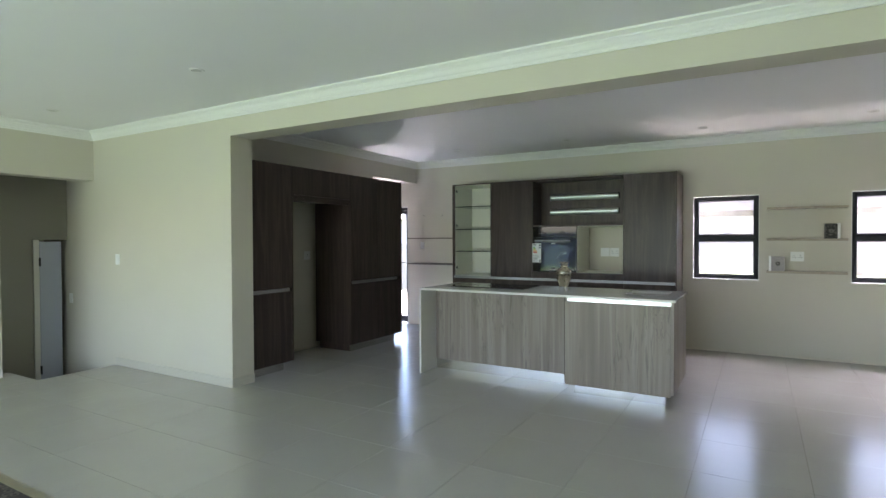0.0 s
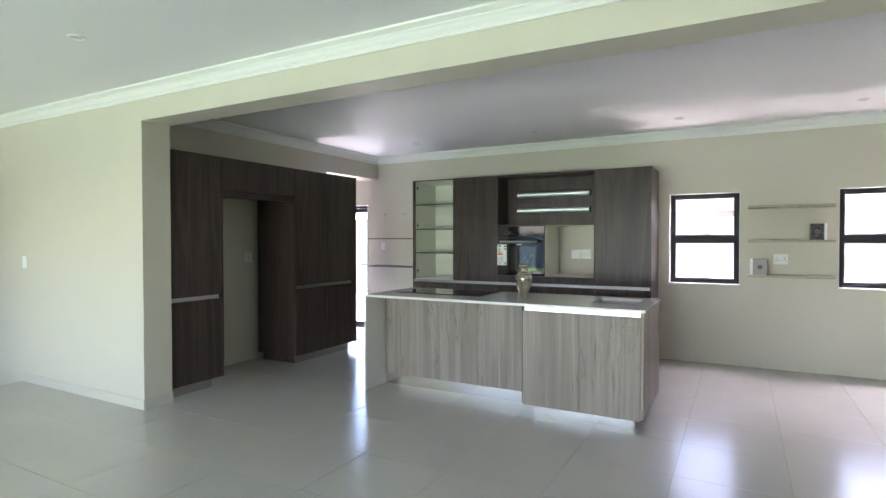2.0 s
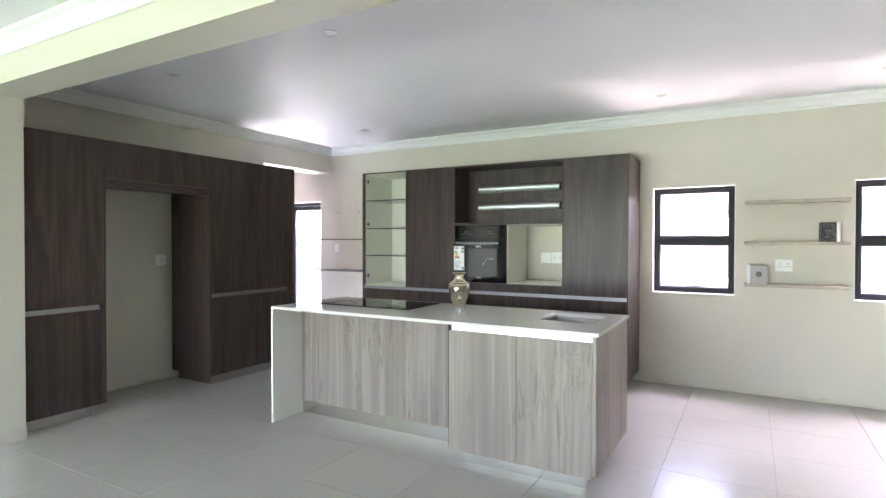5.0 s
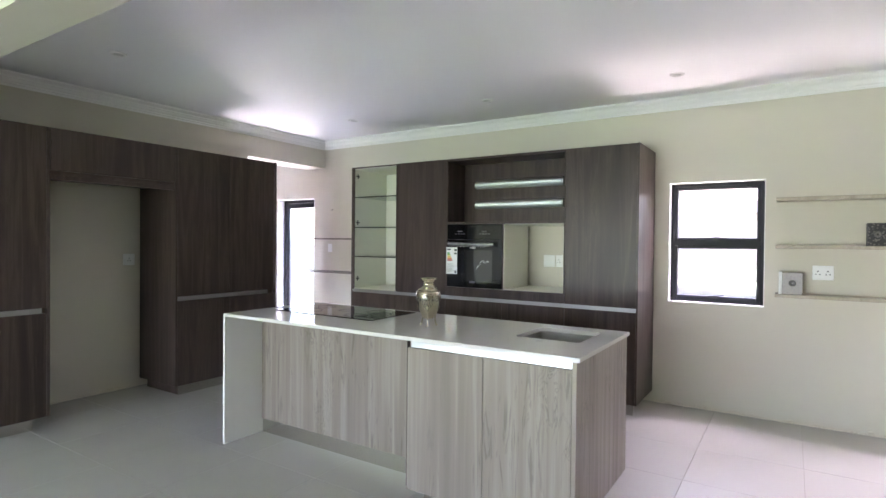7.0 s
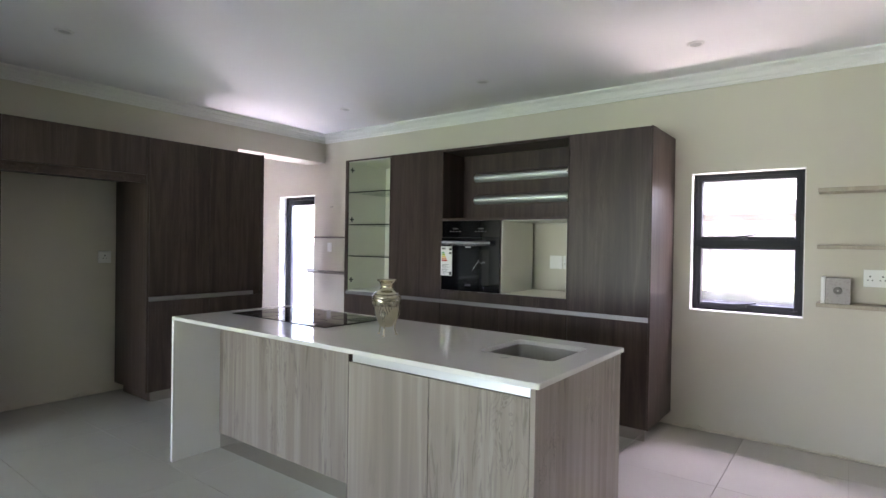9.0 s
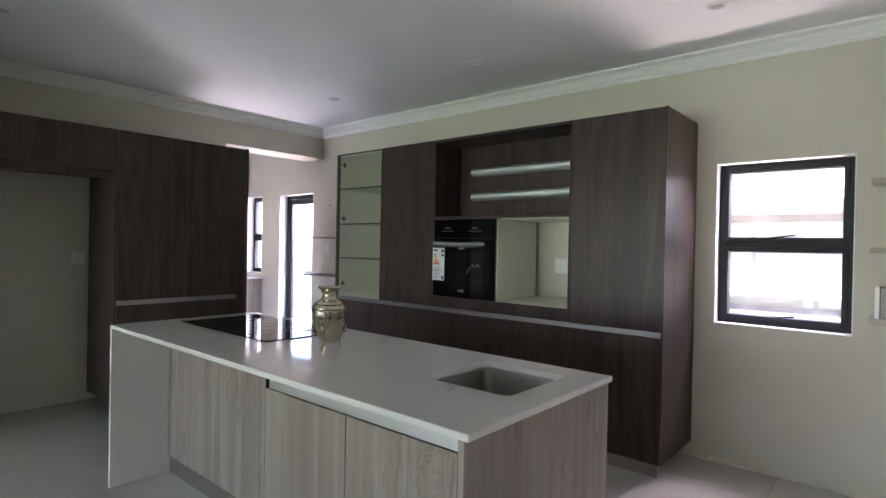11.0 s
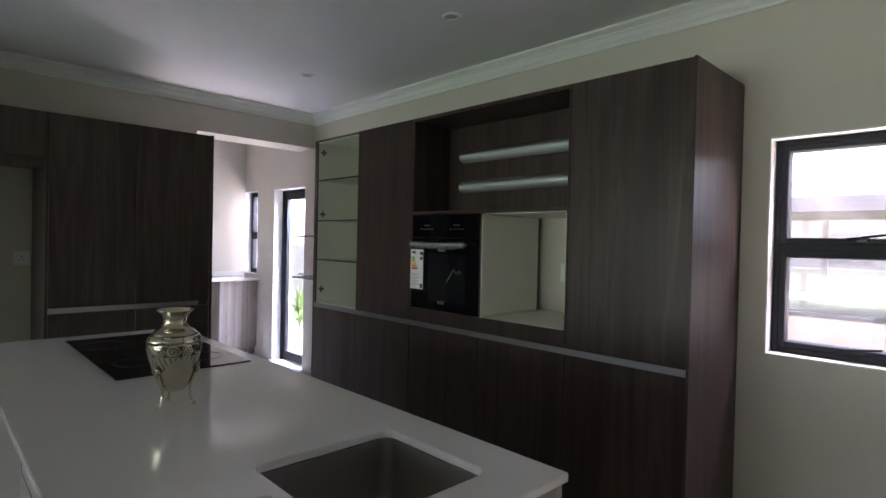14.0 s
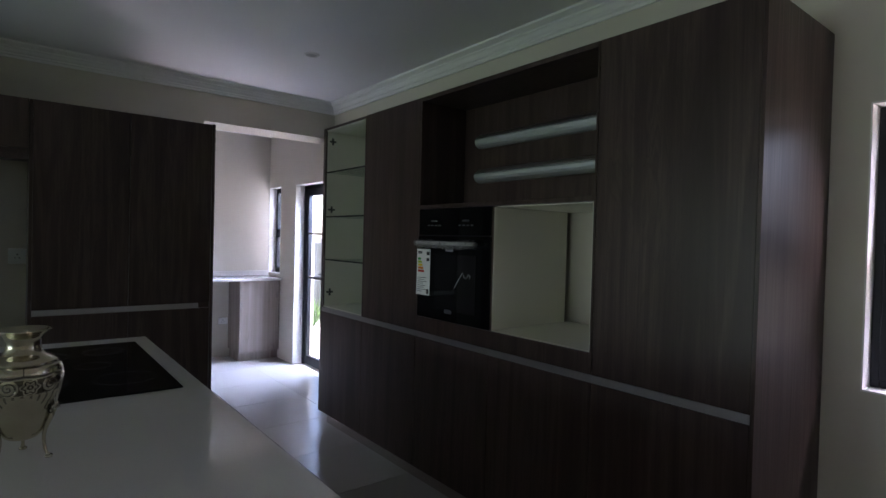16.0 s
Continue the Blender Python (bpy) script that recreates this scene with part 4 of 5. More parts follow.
LX = OX0 - 0.006
for i, (c, w) in enumerate((((0.03, 0.33, 0.08), 0.026), ((0.35, 0.50, 0.04), 0.034), ((0.80, 0.55, 0.02), 0.042), ((0.75, 0.22, 0.02), 0.050), ((0.55, 0.03, 0.02), 0.058))):
    strip(LX + 0.012, LX + 0.012 + w, 1.290 - 0.017 * i, 1.303 - 0.017 * i, plain("label_ink", c, 0.6), lb, "rating_bar")
for x0, x1, z0, z1 in ((0.092, 0.118, 1.318, 1.338), (0.092, 0.116, 1.285, 1.303), (0.096, 0.116, 1.103, 1.130)):
    strip(LX + x0, LX + x1, z0, z1, BLACK, lb, "black_print")
for k in range(8):
    strip(LX + 0.012, LX + 0.012 + (0.075, 0.06, 0.085, 0.05, 0.07, 0.055, 0.08, 0.04)[k], 1.190 - 0.011 * k, 1.193 - 0.011 * k, GREY_PRINT, lb, "text_line")
strip(LX + 0.012, LX + 0.050, 1.325, 1.340, GREY_PRINT, lb, "text_line")
for x0 in (0.09, 0.355):
    for k in range(4):
        strip(OX0 + x0 + 0.032 * k, OX0 + x0 + 0.032 * k + 0.020, 1.480, 1.487, GREY_PRINT, ov, "symbol")
    strip(OX0 + x0 + 0.03, OX0 + x0 + 0.085, 1.503, 1.512, GREY_PRINT, ov, "symbol")
strip(OX0 + 0.255, OX0 + 0.315, 1.345, 1.354, plain("badge_grey", (0.55, 0.55, 0.55), 0.3, 0.6), od, "badge")
strip(OX0 + 0.255, OX0 + 0.315, 1.015, 1.035, GREY_PRINT, od, "badge")
cord = [(OX0 + 0.335, 1.155), (OX0 + 0.37, 1.205), (OX0 + 0.398, 1.238), (OX0 + 0.412, 1.215), (OX0 + 0.43, 1.212), (OX0 + 0.442, 1.232), (OX0 + 0.458, 1.226), (OX0 + 0.455, 1.212)]
solid("cable_tie", tube(bmesh.new(), [(x, TOWER - 0.010, z) for x, z in cord], 0.0011, 6), PLASTIC, "thin white plastic tie hanging on the oven door", "cable tie")

# ---- island ----
IX0, IX1, IY0, IY1, IZ = -3.066, -0.562, 4.832, 5.702, 0.900
SLAB = 0.021
SX0, SX1, SY0, SY1 = -1.045, -0.685, 5.192, 5.572


def rounded(x0, x1, y0, y1, r, n=6):
    out = []
    for cx, cy, a0 in ((x1 - r, y1 - r, 0), (x0 + r, y1 - r, 90), (x0 + r, y0 + r, 180), (x1 - r, y0 + r, 270)):
        out += [(cx + r * math.cos(radians(a0 + 90 * k / n)), cy + r * math.sin(radians(a0 + 90 * k / n))) for k in range(n + 1)]
    return out


bm = bmesh.new()
edges = []
for loop in ([(IX0, IY0), (IX1, IY0), (IX1, IY1), (IX0, IY1)], rounded(SX0, SX1, SY0, SY1, 0.03)):
    vs = [bm.verts.new((x, y, IZ)) for x, y in loop]
    edges += [bm.edges.new((vs[i], vs[(i + 1) % len(vs)])) for i in range(len(vs))]
bmesh.ops.triangle_fill(bm, edges=edges, use_beauty=True)
top = list(bm.faces)
made = bmesh.ops.extrude_face_region(bm, geom=top)["geom"]
bmesh.ops.translate(bm, vec=(0, 0, -SLAB), verts=[g for g in made if isinstance(g, bmesh.types.BMVert)])
rim = [e for e in bm.edges if len(e.link_faces) == 2 and abs(e.calc_face_angle(0)) > 1.2]
bmesh.ops.bevel(bm, geom=rim, offset=0.0022, segments=2, affect="EDGES", clamp_overlap=True)
wt_ = thing("island_worktop", (-1.8, 5.27, 0), "white quartz island worktop with a waterfall end", "worktop")
part("slab", bm, QUARTZ, wt_)
part("waterfall_panel", one(IX0, IX0 + 0.020, IY0, IY1, 0.0, IZ - SLAB - 0.0005, 0.0015), QUARTZ, wt_)

sink = thing("sink", (-0.865, 5.38, 0.66), "undermounted square grey sink bowl with a drain", "sink")
bm = bmesh.new()
rings = []
for inset, z, rr in ((-0.012, IZ - SLAB - 0.001, 0.035), (0.002, IZ - SLAB - 0.002, 0.03), (0.004, 0.72, 0.03), (0.012, 0.690, 0.04), (0.035, 0.680, 0.05)):
    rings.append([bm.verts.new((x, y, z)) for x, y in rounded(SX0 + inset, SX1 - inset, SY0 + inset, SY1 - inset, rr)])
for a, b in zip(rings, rings[1:]):
    for k in range(len(a)):
        bm.faces.new((a[k], a[(k + 1) % len(a)], b[(k + 1) % len(a)], b[k]))
bm.faces.new(rings[-1])
part("bowl", bm, STEEL, sink)
part("drain", lathe(bmesh.new(), [(0.0, 0.002), (0.030, 0.003), (0.042, 0.005), (0.045, 0.001)], (-0.865, 5.38, 0.680), 28), ALU, sink, "round steel drain", True)
solid("tap_hole_cover", cyl(bmesh.new(), (-0.878, 5.140, IZ + 0.0015), 0.017, 0.003), RAIL, "small grey cover over the tap hole", "cover")

li = thing("island_cabinet", (-2.28, 5.4, 0), "pale grained oak island front under a seating overhang", "cabinet", "island cabinets")
LY = 5.142
part("front_panel", one(IX0 + 0.022, -1.506, LY, LY + 0.018, KICK, IZ - SLAB - 0.001), PALE, li)
part("carcass", one(IX0 + 0.03, -1.510, LY + 0.021, IY1 - 0.03, KICK, IZ - SLAB - 0.002), PALE, li)
kickboard(li, IX0 + 0.024, -1.512, LY + 0.008, LY + 0.020, 0.0, KICK)
part("kickboard", one(IX0 + 0.10, -1.60, IY1 - 0.10, IY1 - 0.088, 0.0, KICK, 0.001), KICK_ALU, li)

ri = thing("island_cabinet", (-1.04, 5.2, 0), "pale grained oak island cupboard with two doors", "cabinet", "island cabinets")
part("side_panel", one(-1.504, -1.500, IY0 + 0.006, IY1 - 0.01, KICK, IZ - SLAB - 0.001), DARK, ri)
part("carcass", boxes((-1.4995, -1.483, IY0 + 0.03, IY1 - 0.03, KICK, IZ - SLAB - 0.002), (-1.483, -0.598, IY1 - 0.045, IY1 - 0.03, KICK, IZ - SLAB - 0.002), (-1.483, -0.598, IY0 + 0.03, IY1 - 0.045, KICK, KICK + 0.018)), PALE, ri)
part("end_panel", one(-0.596, -0.576, IY0 + 0.002, IY1 - 0.004, 0.106, IZ - SLAB - 0.001), PALE, ri)
part("door", one(-1.498, -1.046, IY0 + 0.004, IY0 + 0.023, 0.088, 0.842), PALE, ri)
part("door", one(-1.043, -0.599, IY0 + 0.004, IY0 + 0.023, 0.088, 0.842), PALE, ri)
part("handle_rail", boxes((-1.474, -0.598, IY0 + 0.004, IY0 + 0.008, 0.847, IZ - SLAB - 0.001), (-1.474, -0.598, IY0 + 0.008, IY0 + 0.03, 0.847, 0.850)), ALU, ri, "brushed aluminium handle rail")
kickboard(ri, -1.435, -0.650, IY0 + 0.075, IY0 + 0.088, 0.0, KICK)
kickboard(ri, -0.663, -0.650, IY0 + 0.089, IY1 - 0.08, 0.0, KICK)

hob = thing("induction_hob", (-2.468, 5.393, IZ), "black glass induction hob set on the worktop", "hob")
HX0, HX1, HY0, HY1 = -2.917, -2.018, 5.150, 5.636
part("glass_top", one(HX0, HX1, HY0, HY1, IZ + 0.0005, IZ + 0.006, 0.002), BLACK_GLASS, hob)
for cx, cy, r in ((-2.23, 5.50, 0.095), (-2.74, 5.49, 0.075), (-2.26, 5.27, 0.075), (-2.70, 5.27, 0.105), (-2.48, 5.43, 0.060)):
    for q in (r, r * 0.90):
        part("zone_ring", lathe(bmesh.new(), [(q - 0.0012, 0.0), (q - 0.0012, 0.0006), (q + 0.0012, 0.0006), (q + 0.0012, 0.0)], (cx, cy, IZ + 0.006), 64), RING_PRINT, hob)
for k in range(8):
    part("touch_mark", one(-2.62 + 0.04 * k, -2.606 + 0.04 * k, 5.172, 5.176, IZ + 0.006, IZ + 0.0064, 0), RING_PRINT, hob)

# ---- silver vase ----
VX, VY, VS = -1.624, 5.214, 0.99
vase = thing("silver_vase", (VX, VY, IZ), "embossed silver vase on three curved legs", "vase")


def spline(ctrl, n):
    out = []
    for i in range(len(ctrl) - 1):
        p0, p1, p2, p3 = ctrl[max(i - 1, 0)], ctrl[i], ctrl[i + 1], ctrl[min(i + 2, len(ctrl) - 1)]
        for k in range(n):
            t = k / n
            out.append(tuple(0.5 * (2 * b + (c - a) * t + (2 * a - 5 * b + 4 * c - d) * t * t + (3 * b - a - 3 * c + d) * t ** 3) for a, b, c, d in zip(p0, p1, p2, p3)))
    return out + [ctrl[-1]]


def emboss(a, z, i):
    """A proud band round the shoulder, shallow lobes above it."""
    h = 0.0
    if 0.152 < z < 0.188:
        h += 0.0011 * min(1.0, (0.018 - abs(z - 0.170)) / 0.004)
    if 0.188 <= z < 0.212:
        h += 0.0012 * abs(math.sin(4 * a)) * math.sin((z - 0.188) / 0.024 * math.pi)
    return h


prof = spline([(0.0, 0.043), (0.022, 0.043), (0.037, 0.050), (0.050, 0.072), (0.065, 0.110), (0.077, 0.150), (0.0815, 0.180), (0.078, 0.205), (0.062, 0.224), (0.044, 0.234), (0.036, 0.246), (0.035, 0.258), (0.040, 0.272), (0.054, 0.284), (0.057, 0.287), (0.055, 0.289), (0.050, 0.287), (0.037, 0.273), (0.032, 0.255), (0.034, 0.240)], 7)
prof = [(r * VS * 0.925, z * VS) for r, z in prof]
part("body", lathe(bmesh.new(), prof, (VX, VY, IZ), 160, emboss), SILVER, vase, smooth=True)
for k in range(3):
    a = radians(-62 + 120 * k)
    path = spline([(0.066, 0.112), (0.058, 0.090), (0.049, 0.068), (0.045, 0.048), (0.046, 0.028), (0.051, 0.010), (0.057, 0.004)], 5)
    path = [(r * VS, z * VS) for r, z in path]
    bm = tube(bmesh.new(), [(VX + r * math.cos(a), VY + r * math.sin(a), IZ + z) for r, z in path], [0.0064 - 0.0030 * min(1, i / 18) + (0.0015 if i > 26 else 0) for i in range(len(path))], 10)
    cyl(bm, (VX + 0.055 * math.cos(a), VY + 0.055 * math.sin(a), IZ + 0.002), 0.008, 0.004, "Z", 14)
    part("leg", bm, SILVER, vase, smooth=True)
    fan = bmesh.new()
    for j in range(-3, 4):
        tip = a + 0.085 * j
        tube(fan, [(VX + 0.0585 * math.cos(a), VY + 0.0585 * math.sin(a), IZ + 0.094), (VX + 0.0645 * math.cos(a + 0.05 * j), VY + 0.0645 * math.sin(a + 0.05 * j), IZ + 0.108), (VX + 0.0695 * math.cos(tip), VY + 0.0695 * math.sin(tip), IZ + 0.126 - 0.002 * j * j)], [0.002, 0.003, 0.0022], 6)
    part("leaf_fan", fan, SILVER, vase, "embossed silver leaf fan", True)

# ---- open shelves, bookends ----
for z in (1.772, 1.405, 1.030):
    solid("wall_shelf", one(0.106, 0.877, 7.40, BACK - 0.001, z - 0.026, z, 0.002), SHELF_WOOD, "beige laminate floating shelf on the kitchen wall", "shelf", "floating shelves between the windows")
for z in (1.438, 1.025):
    solid("wall_shelf", one(-4.925, MX[0] - 0.020, 7.385, BACK - 0.001, z - 0.018, z, 0.002), GREIGE, "thin grey-brown shelf beside the display cabinet", "shelf", "narrow shelves beside the display cabinet")


def bookend(x0, x1, z, white_left, face, label):
    ob = thing("bookend", ((x0 + x1) / 2, 7.46, z), label, "bookend", "bookends on the shelves")
    w0, w1 = (x0, x0 + 0.022) if white_left else (x1 - 0.026, x1)
    f0, f1 = (w1 + 0.001, x1) if white_left else (x0, w0 - 0.001)
    part("block", one(w0, w1, 7.415, 7.53, z, z + 0.170, 0.002), PLASTIC, ob, "white edge block")
    part("panel", one(f0, f1, 7.425, 7.53, z, z + 0.165, 0.002), face, ob)
    cx, cz = (f0 + f1) / 2, z + 0.085
    bm = lathe(bmesh.new(), [(0.006, 0.004), (0.016, 0.009), (0.021, 0.009), (0.024, 0.0)], (0, 0, 0), 20)
    bmesh.ops.rotate(bm, cent=(0, 0, 0), matrix=Matrix.Rotation(math.pi / 2, 3, "X"), verts=bm.verts)
    bmesh.ops.translate(bm, vec=(cx, 7.424, cz), verts=bm.verts)
    part("emblem", bm, plain("emblem_pewter", (0.16, 0.15, 0.14), 0.45, 0.6), ob, "small round pewter emblem", True)
    return ob


def mottled(name, a, b, scale):
    n = Nodes(name)
    vo = n.add("ShaderNodeTexVoronoi", Vector=n.coords(), Scale=scale)
    return n.out(n.ramp(vo.outputs["Distance"], [(0.18, a), (0.5, b)]), 0.5)


bookend(0.130, 0.285, 1.030, True, mottled("lilac_stone", (0.30, 0.27, 0.27), (0.36, 0.33, 0.32), 60), "square lilac-grey bookend with a white edge and round emblem")
bookend(0.668, 0.808, 1.405, False, mottled("dark_mottled_stone", (0.16, 0.14, 0.12), (0.018, 0.015, 0.014), 60), "square dark mottled bookend with a white edge and round emblem")

# ---- scullery ----
sc = thing("scullery_counter", (-6.55, 6.6, 0.86), "white quartz scullery counter with an upstand", "worktop")
part("slab", one(SC_W + 0.001, -6.09, 4.9, BACK - 0.001, 0.895, 0.925, 0.002), QUARTZ, sc)
part("upstand", one(SC_W + 0.001, SC_W + 0.018, 4.9, BACK - 0.001, 0.926, 0.985, 0.002), QUARTZ, sc)
su = thing("scullery_cabinet", (-6.33, 7.37, 0), "pale grained oak base cabinet under the scullery counter", "cabinet")
part("carcass", one(SC_W + 0.002, -6.151, 7.160, BACK - 0.003, KICK, 0.893), PALE, su)
part("side_panel", one(SC_W + 0.002, -6.130, 7.142, 7.159, KICK, 0.893), PALE, su)
part("door", one(-6.150, -6.130, 7.161, 7.575, KICK, 0.890), PALE, su)
part("kickboard", one(SC_W + 0.02, -6.19, 7.155, BACK - 0.003, 0.0, KICK - 0.001, 0.001), PALE, su)
solid("scullery_end_panel", one(SC_W + 0.002, -6.13, 4.91, 4.93, 0.0, 0.894, 0.001), PALE, "pale oak panel carrying the far end of the counter", "panel")

# ---- rug in the living room ----
n = Nodes("woven_rug")
vo = n.add("ShaderNodeTexVoronoi", Vector=n.coords((1, 1, 1), False), Scale=26.0)
wv = n.noise(n.coords((1, 1, 1), False), 300, 2)
RUG = n.out(n.mix(n.grey(wv, 0, 0.6), n.ramp(vo.outputs["Distance"], [(0.2, (0.05, 0.045, 0.05)), (0.45, (0.20, 0.18, 0.15)), (0.6, (0.07, 0.06, 0.06))]), (0.10, 0.09, 0.08)), 0.95, 0.0, 0.1)
n.bump(wv, 0.5, 0.002)
rug = thing("rug", (-4.2, 0.3, 0), "dark patterned woven rug with a cream fringe", "rug")
part("pile", one(-5.6, -3.02, -1.1, 1.43, 0.001, 0.011, 0.004), RUG, rug)
bm, rng = bmesh.new(), random.Random(3)
for k in range(430):
    x = -5.59 + 2.57 * k / 429
    tube(bm, [(x, 1.42, 0.008), (x + rng.uniform(-0.004, 0.004), 1.455, 0.006), (x + rng.uniform(-0.012, 0.012), 1.49 + rng.uniform(-0.008, 0.012), 0.003)], [0.0022, 0.002, 0.0014], 4, False)
part("fringe", bm, dull("cream_yarn", (0.48, 0.43, 0.33), 0.9, 0.1), rug, "cream yarn fringe")

# ---- outside ----
GZ = -0.12
n = Nodes("dry_ground")
v = n.coords((1, 1, 1), False)
a, b, c = n.noise(v, 0.35, 4), n.noise(v, 7.0, 5), n.noise(v, 60.0, 3)
col = n.mix(n.grey(a, 0, 1), (0.045, 0.038, 0.032), (0.060, 0.052, 0.044))
col = n.mix(n.grey(b, 0, 0.6), col, (0.04, 0.034, 0.029))
n.bump(c, 0.5, 0.01)
SOIL = n.out(n.mix(n.grey(c, 0, 0.4), col, (0.075, 0.067, 0.058)), 0.9)
n = Nodes("lawn_green")
v = n.coords((1, 1, 1), False)
a, b = n.noise(v, 0.8, 4), n.noise(v, 45.0, 4)
n.bump(b, 0.8, 0.02)
LAWN = n.out(n.mix(n.grey(b, 0, 0.7), n.mix(n.grey(a, 0, 1), (0.12, 0.23, 0.05), (0.17, 0.28, 0.075)), (0.09, 0.16, 0.035)), 0.9)
LAWN_FAR = dull("dry_lawn", (0.12, 0.15, 0.062), 0.9, 0.2, 25, 0.6, 0.6)
F = 1500.0
HX_0, HX_1, HY_0, HY_1 = -8.6, RIGHT + W, SOUTH - W, BACK + W
setting("ground", boxes((-F, F, HY_1, F, GZ - 0.3, GZ), (-F, F, -F, HY_0, GZ - 0.3, GZ), (-F, HX_0, HY_0, HY_1, GZ - 0.3, GZ), (HX_1, F, HY_0, HY_1, GZ - 0.3, GZ), (HX_0, LEFT_L - W, HY_0, 1.4, GZ - 0.3, GZ)), SOIL, "pale dry sandy ground reaching the horizon", "ground")
tagged(solid("lawn", boxes((-30, 30, -30, HY_0 - 0.3, GZ, GZ + 0.02), ), LAWN, "green garden lawn behind the sliding doors", "lawn"), kind="structure")
tagged(solid("lawn_strip", boxes((-30, 30, 20.5, 27.5, GZ, GZ + 0.02)), LAWN_FAR, "strip of green lawn beyond the yard", "lawn"), kind="structure")

setting("pavement", boxes((-13.9, -3.2, HY_1, 13.2, GZ, GZ + 0.02)), dull("pale_concrete", (0.62, 0.60, 0.57), 0.85, 0.08, 40, 0.3, 0.6), "pale concrete yard paving along the house", "paving")
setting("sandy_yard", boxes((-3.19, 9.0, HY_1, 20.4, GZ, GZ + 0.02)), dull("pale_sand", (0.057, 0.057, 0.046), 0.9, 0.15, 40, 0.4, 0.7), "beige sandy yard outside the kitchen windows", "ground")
PALE_RENDER = dull("pale_render", (0.50, 0.46, 0.42), 0.85, 0.06, 60, 0.3, 0.5)
GREY_RENDER = dull("grey_render", (0.36, 0.342, 0.32), 0.85, 0.08, 60, 0.3, 0.5)
ROOF = dull("roof_tile_grey", (0.30, 0.272, 0.26), 0.8, 0.12, 12, 0.5, 0.7)
nb = thing("neighbour_house", (-2, 31, GZ), "low neighbouring house with pale walls and a dark roof", "house")
part("wall", boxes((-22, 18, 29, 36, GZ, 2.75)), PALE_RENDER, nb)
bm = bmesh.new()
rv = [bm.verts.new(p) for p in ((-22.6, 28.3, 2.7), (18.6, 28.3, 2.7), (18.6, 36.7, 2.7), (-22.6, 36.7, 2.7), (-19, 32.5, 4.3), (15, 32.5, 4.3))]
for f in ((0, 1, 5, 4), (2, 3, 4, 5), (1, 2, 5), (3, 0, 4), (3, 2, 1, 0)):
    bm.faces.new([rv[i] for i in f])
part("roof", bm, ROOF, nb)
for x in (-14.5, -9.5, -4.6, 0.6, 5.5, 10.5):
    wv_ = part("window", boxes((x, x + 1.5, 28.95, 28.99, 0.9, 2.1)), GREY_RENDER, nb)
    part("pane", boxes((x + 0.08, x + 0.72, 28.93, 28.945, 0.98, 2.02), (x + 0.78, x + 1.42, 28.93, 28.945, 0.98, 2.02)), dull("curtained_glass", (0.30, 0.30, 0.31), 0.1, 0.05), wv_)
setting("garden_wall", boxes((-26, 24, 27.6, 27.85, GZ, 0.75)), GREY_RENDER, "low grey rendered garden wall", "wall")

cp = thing("carport", (-2, 20, GZ), "flat-roofed carport on slim square posts", "carport")
part("roof", boxes((-13, 11, 19.2, 24.0, 2.28, 2.62)), ROOF, cp)
for x in (-12.5, -8.0, -3.55, 0.9, 5.4, 10.5):
    for y in (19.5, 23.6):
        part("post", one(x - 0.07, x + 0.07, y - 0.07, y + 0.07, GZ, 2.28, 0.01), GREY_RENDER, cp)

setting("garden_boundary", boxes((-30, 20, -14.2, -14.0, GZ, 1.75)), dull("blue_grey_render", (0.17, 0.21, 0.27), 0.85, 0.08, 60, 0.3, 0.5), "blue-grey rendered wall at the end of the garden", "wall")
setting("boundary_wall", boxes((-9.6, -9.4, 8.2, 14.0, GZ, 1.28)), dull("boundary_render", (0.045, 0.052, 0.05), 0.85, 0.08, 60, 0.3, 0.5), "dark grey rendered boundary wall", "wall")

LEAF = dull("leaf_green", (0.07, 0.14, 0.03), 0.5, 0.25, 30, 0.1, 8, True)


def bush(x, y, seed, size, label):
    rng = random.Random(seed)
    ob = thing("garden_plant", (x, y, GZ), label, "plant", "plants by the back door")
    bm = bmesh.new()
    stems = bmesh.new()
    for k in range(60):
        a, lean = rng.uniform(0, 6.283), rng.uniform(0.15, 1.0)
        h = size * rng.uniform(0.5, 1.0)
        pts = []
        for i in range(6):
            t = i / 5
            r = lean * size * 0.55 * t ** 1.4
            pts.append(Vector((x + r * math.cos(a), y + r * math.sin(a), GZ + h * t - 0.45 * size * lean * t ** 3)))
        side = Vector((-math.sin(a), math.cos(a), 0))
        wid = [0.004, 0.014, 0.020, 0.018, 0.010, 0.001]
        rows = [(bm.verts.new(p + side * w * size * 1.4), bm.verts.new(p - side * w * size * 1.4)) for p, w in zip(pts, wid)]
        for (a0, a1), (b0, b1) in zip(rows, rows[1:]):
            bm.faces.new((a0, a1, b1, b0))
    tube(stems, [(x, y, GZ), (x + 0.02, y, GZ + 0.15 * size), (x, y + 0.02, GZ + 0.3 * size)], [0.02, 0.015, 0.008], 8)
    part("leaves", bm, LEAF, ob)
    part("stem", stems, dull("stem_brown", (0.16, 0.12, 0.07), 0.8), ob)
    return ob


bush(-8.55, 9.15, 4, 0.62, "leafy green garden plant beside the yard path")
bush(-8.95, 9.75, 8, 0.8, "tall strappy green garden plant near the dark wall")
bush(-8.25, 9.35, 12, 0.4, "small leafy green garden plant in the yard")

# ---- floor tiles, last ----
PX, PY, X0, Y0, JOINT = 0.61, 0.60, -0.315, 6.0, 0.0024
cells = {}


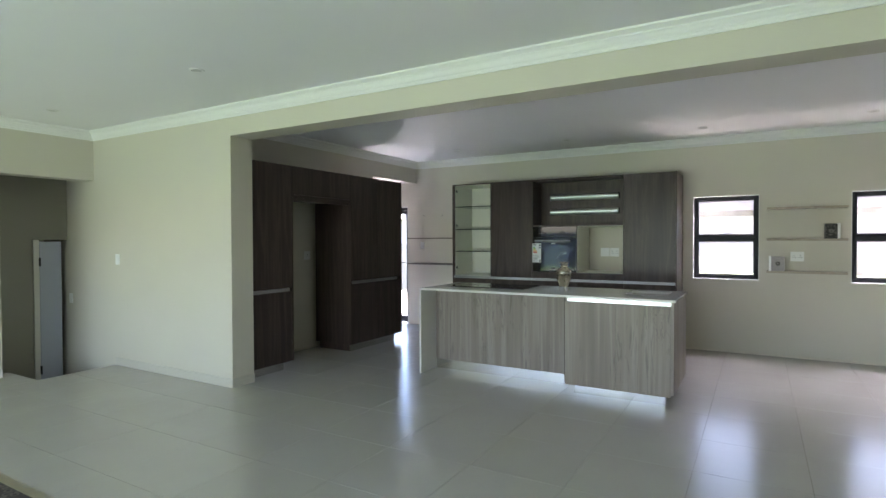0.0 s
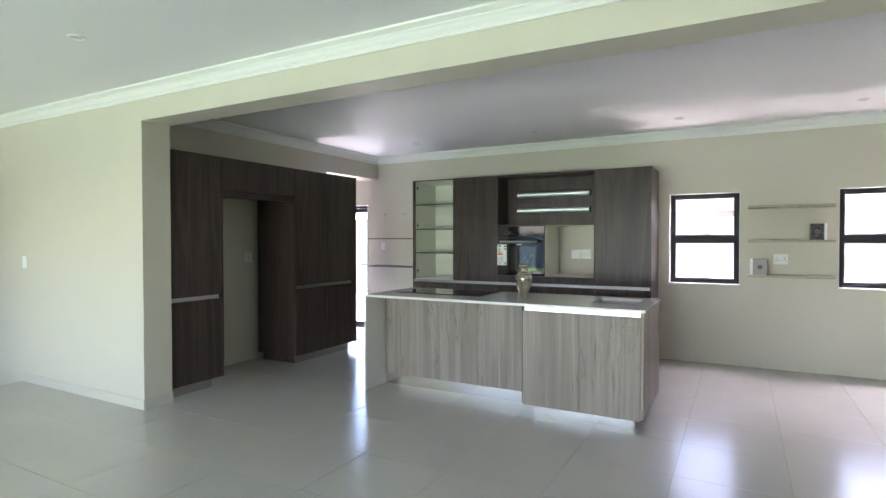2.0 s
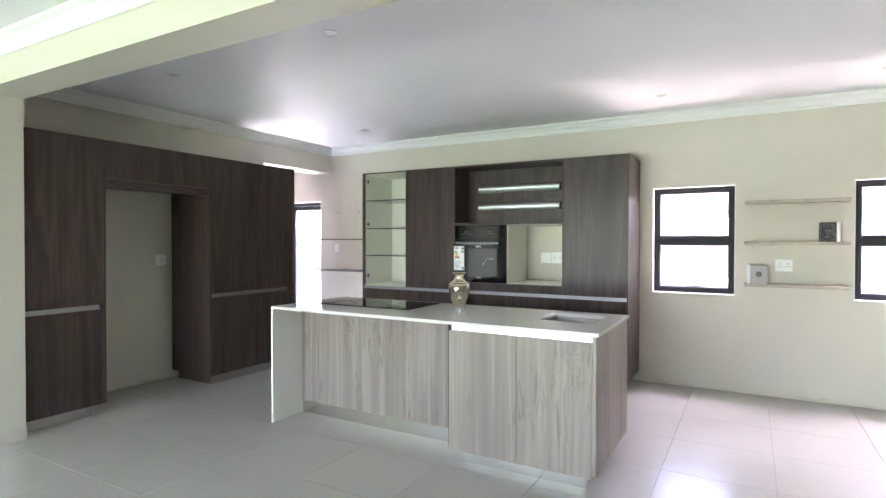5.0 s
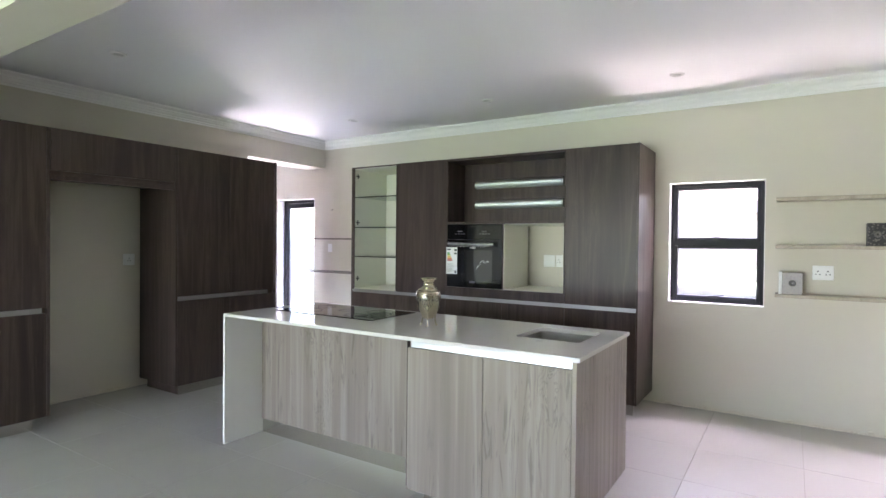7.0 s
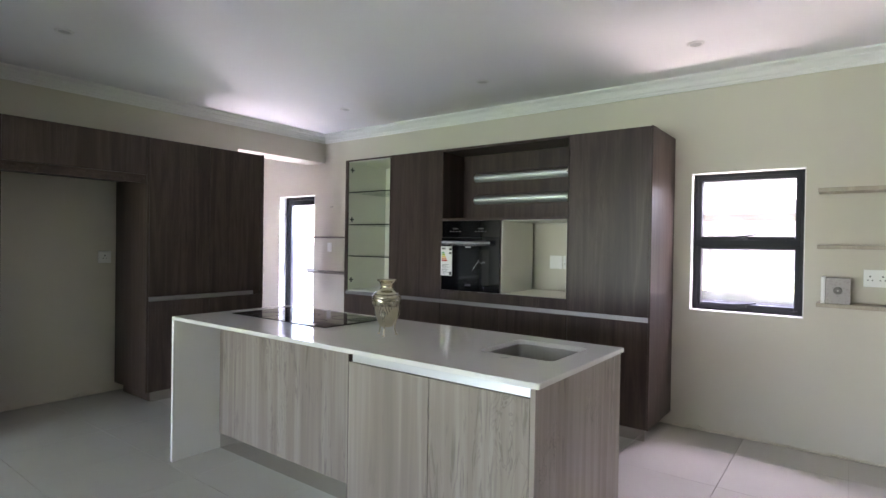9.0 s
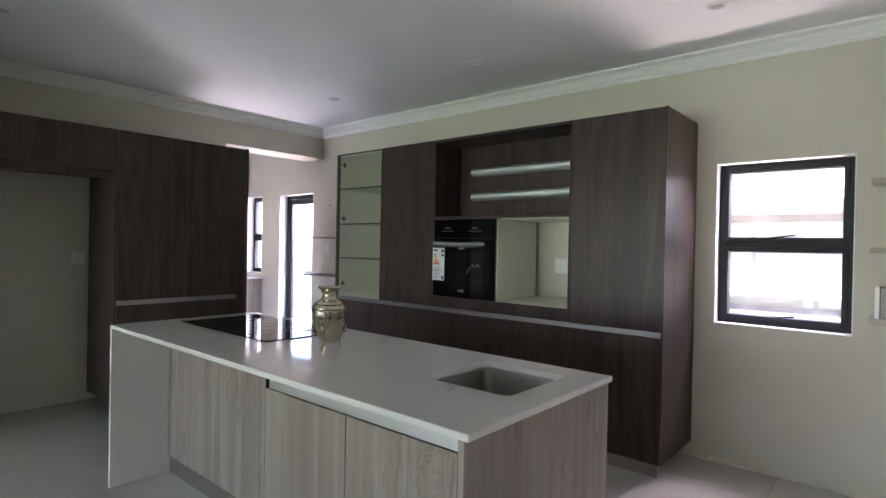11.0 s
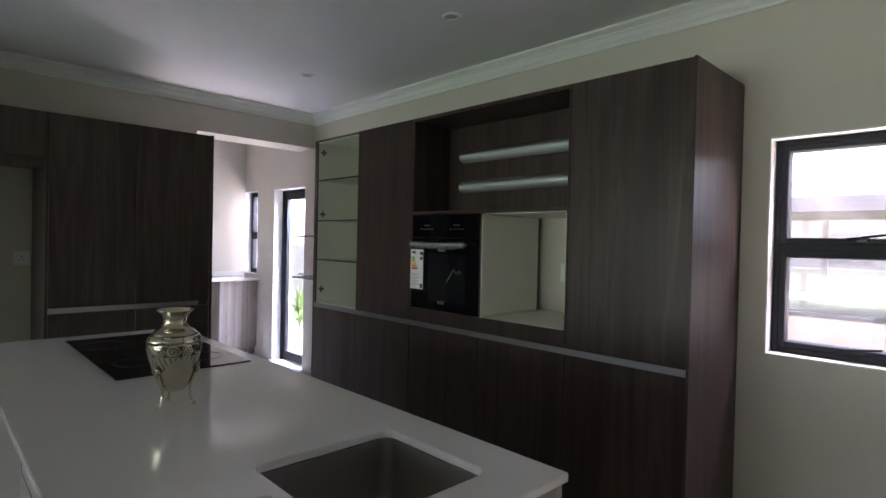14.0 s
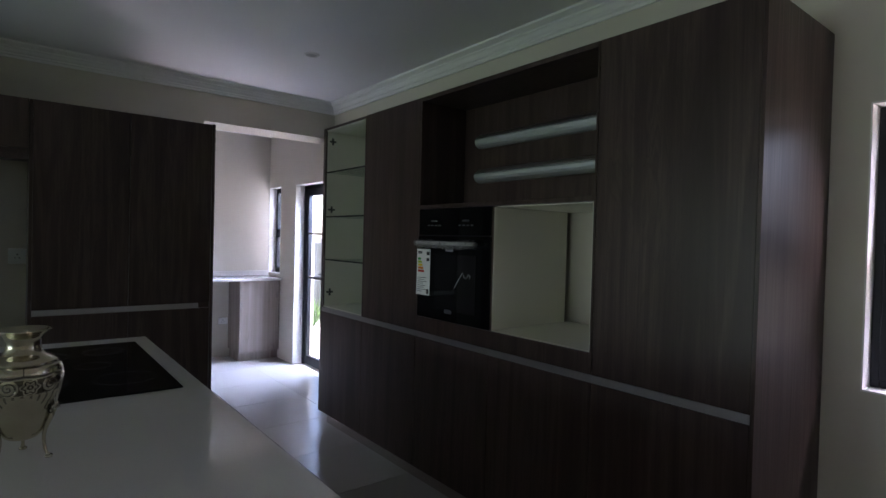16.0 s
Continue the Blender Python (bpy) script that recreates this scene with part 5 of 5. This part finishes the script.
def tile_mesh(w, h):
    key = (round(w, 4), round(h, 4))
    if key not in cells:
        bm = bmesh.new()
        j, b = JOINT / 2, 0.0004
        lo = [bm.verts.new(p) for p in ((j, j, -0.008), (w - j, j, -0.008), (w - j, h - j, -0.008), (j, h - j, -0.008))]
        mid = [bm.verts.new((v.co.x, v.co.y, -b)) for v in lo]
        hi = [bm.verts.new(p) for p in ((j + b, j + b, 0), (w - j - b, j + b, 0), (w - j - b, h - j - b, 0), (j + b, h - j - b, 0))]
        for a, c in ((lo, mid), (mid, hi)):
            for k in range(4):
                bm.faces.new((a[k], a[(k + 1) % 4], c[(k + 1) % 4], c[k]))
        bm.faces.new(hi)
        cells[key] = mesh_of("tile", bm, TILE)
    return cells[key]


rest_v, rest_f = [], []
rng = random.Random(21)
for i in range(-12, 7):
    for j in range(-17, 3):
        xa, xb = max(X0 + PX * i, -6.845), min(X0 + PX * (i + 1), RIGHT)
        ya, yb = max(Y0 + PY * j, SOUTH), min(Y0 + PY * (j + 1), BACK)
        if yb - ya < 0.01 or xb - xa < 0.01:
            continue
        xa = max(xa, LEFT_L if ya < 3.4 else SC_W)
        if xa < WELL_X and yb > WELL_Y and ya < 3.4:      # cut round the stair well
            if ya < WELL_Y:
                t = new("tile", tile_mesh(min(xb, WELL_X) - xa, WELL_Y - ya))
                t.parent, t.location = floor, (xa, ya, 0)
            xa = WELL_X
        if xb - xa < 0.02:
            continue
        if ya > -0.7:
            t = new("tile", tile_mesh(xb - xa, yb - ya))
            t.parent = floor
            t.location = (xa, ya, rng.uniform(-0.0003, 0.0003))
        else:
            k = len(rest_v)
            q = JOINT / 2
            rest_v += [(xa + q, ya + q, -0.008), (xb - q, ya + q, -0.008), (xb - q, yb - q, -0.008), (xa + q, yb - q, -0.008), (xa + q, ya + q, 0), (xb - q, ya + q, 0), (xb - q, yb - q, 0), (xa + q, yb - q, 0)]
            rest_f += [[k + m for m in f] for f in ((4, 5, 6, 7), (0, 1, 5, 4), (1, 2, 6, 5), (2, 3, 7, 6), (3, 0, 4, 7))]
me = bpy.data.meshes.new("tile_rest")
me.from_pydata(rest_v, [], rest_f)
me.materials.append(TILE)
rest = new("tile_rest", me)
rest.parent = floor
tagged(rest, kind="stuff")
setting("threshold", one(-6.929, LEFT_L, 2.56, WELL_Y, -0.006, 0.001, 0.001), TILE, "pale tiled threshold of the lower hall", "threshold")
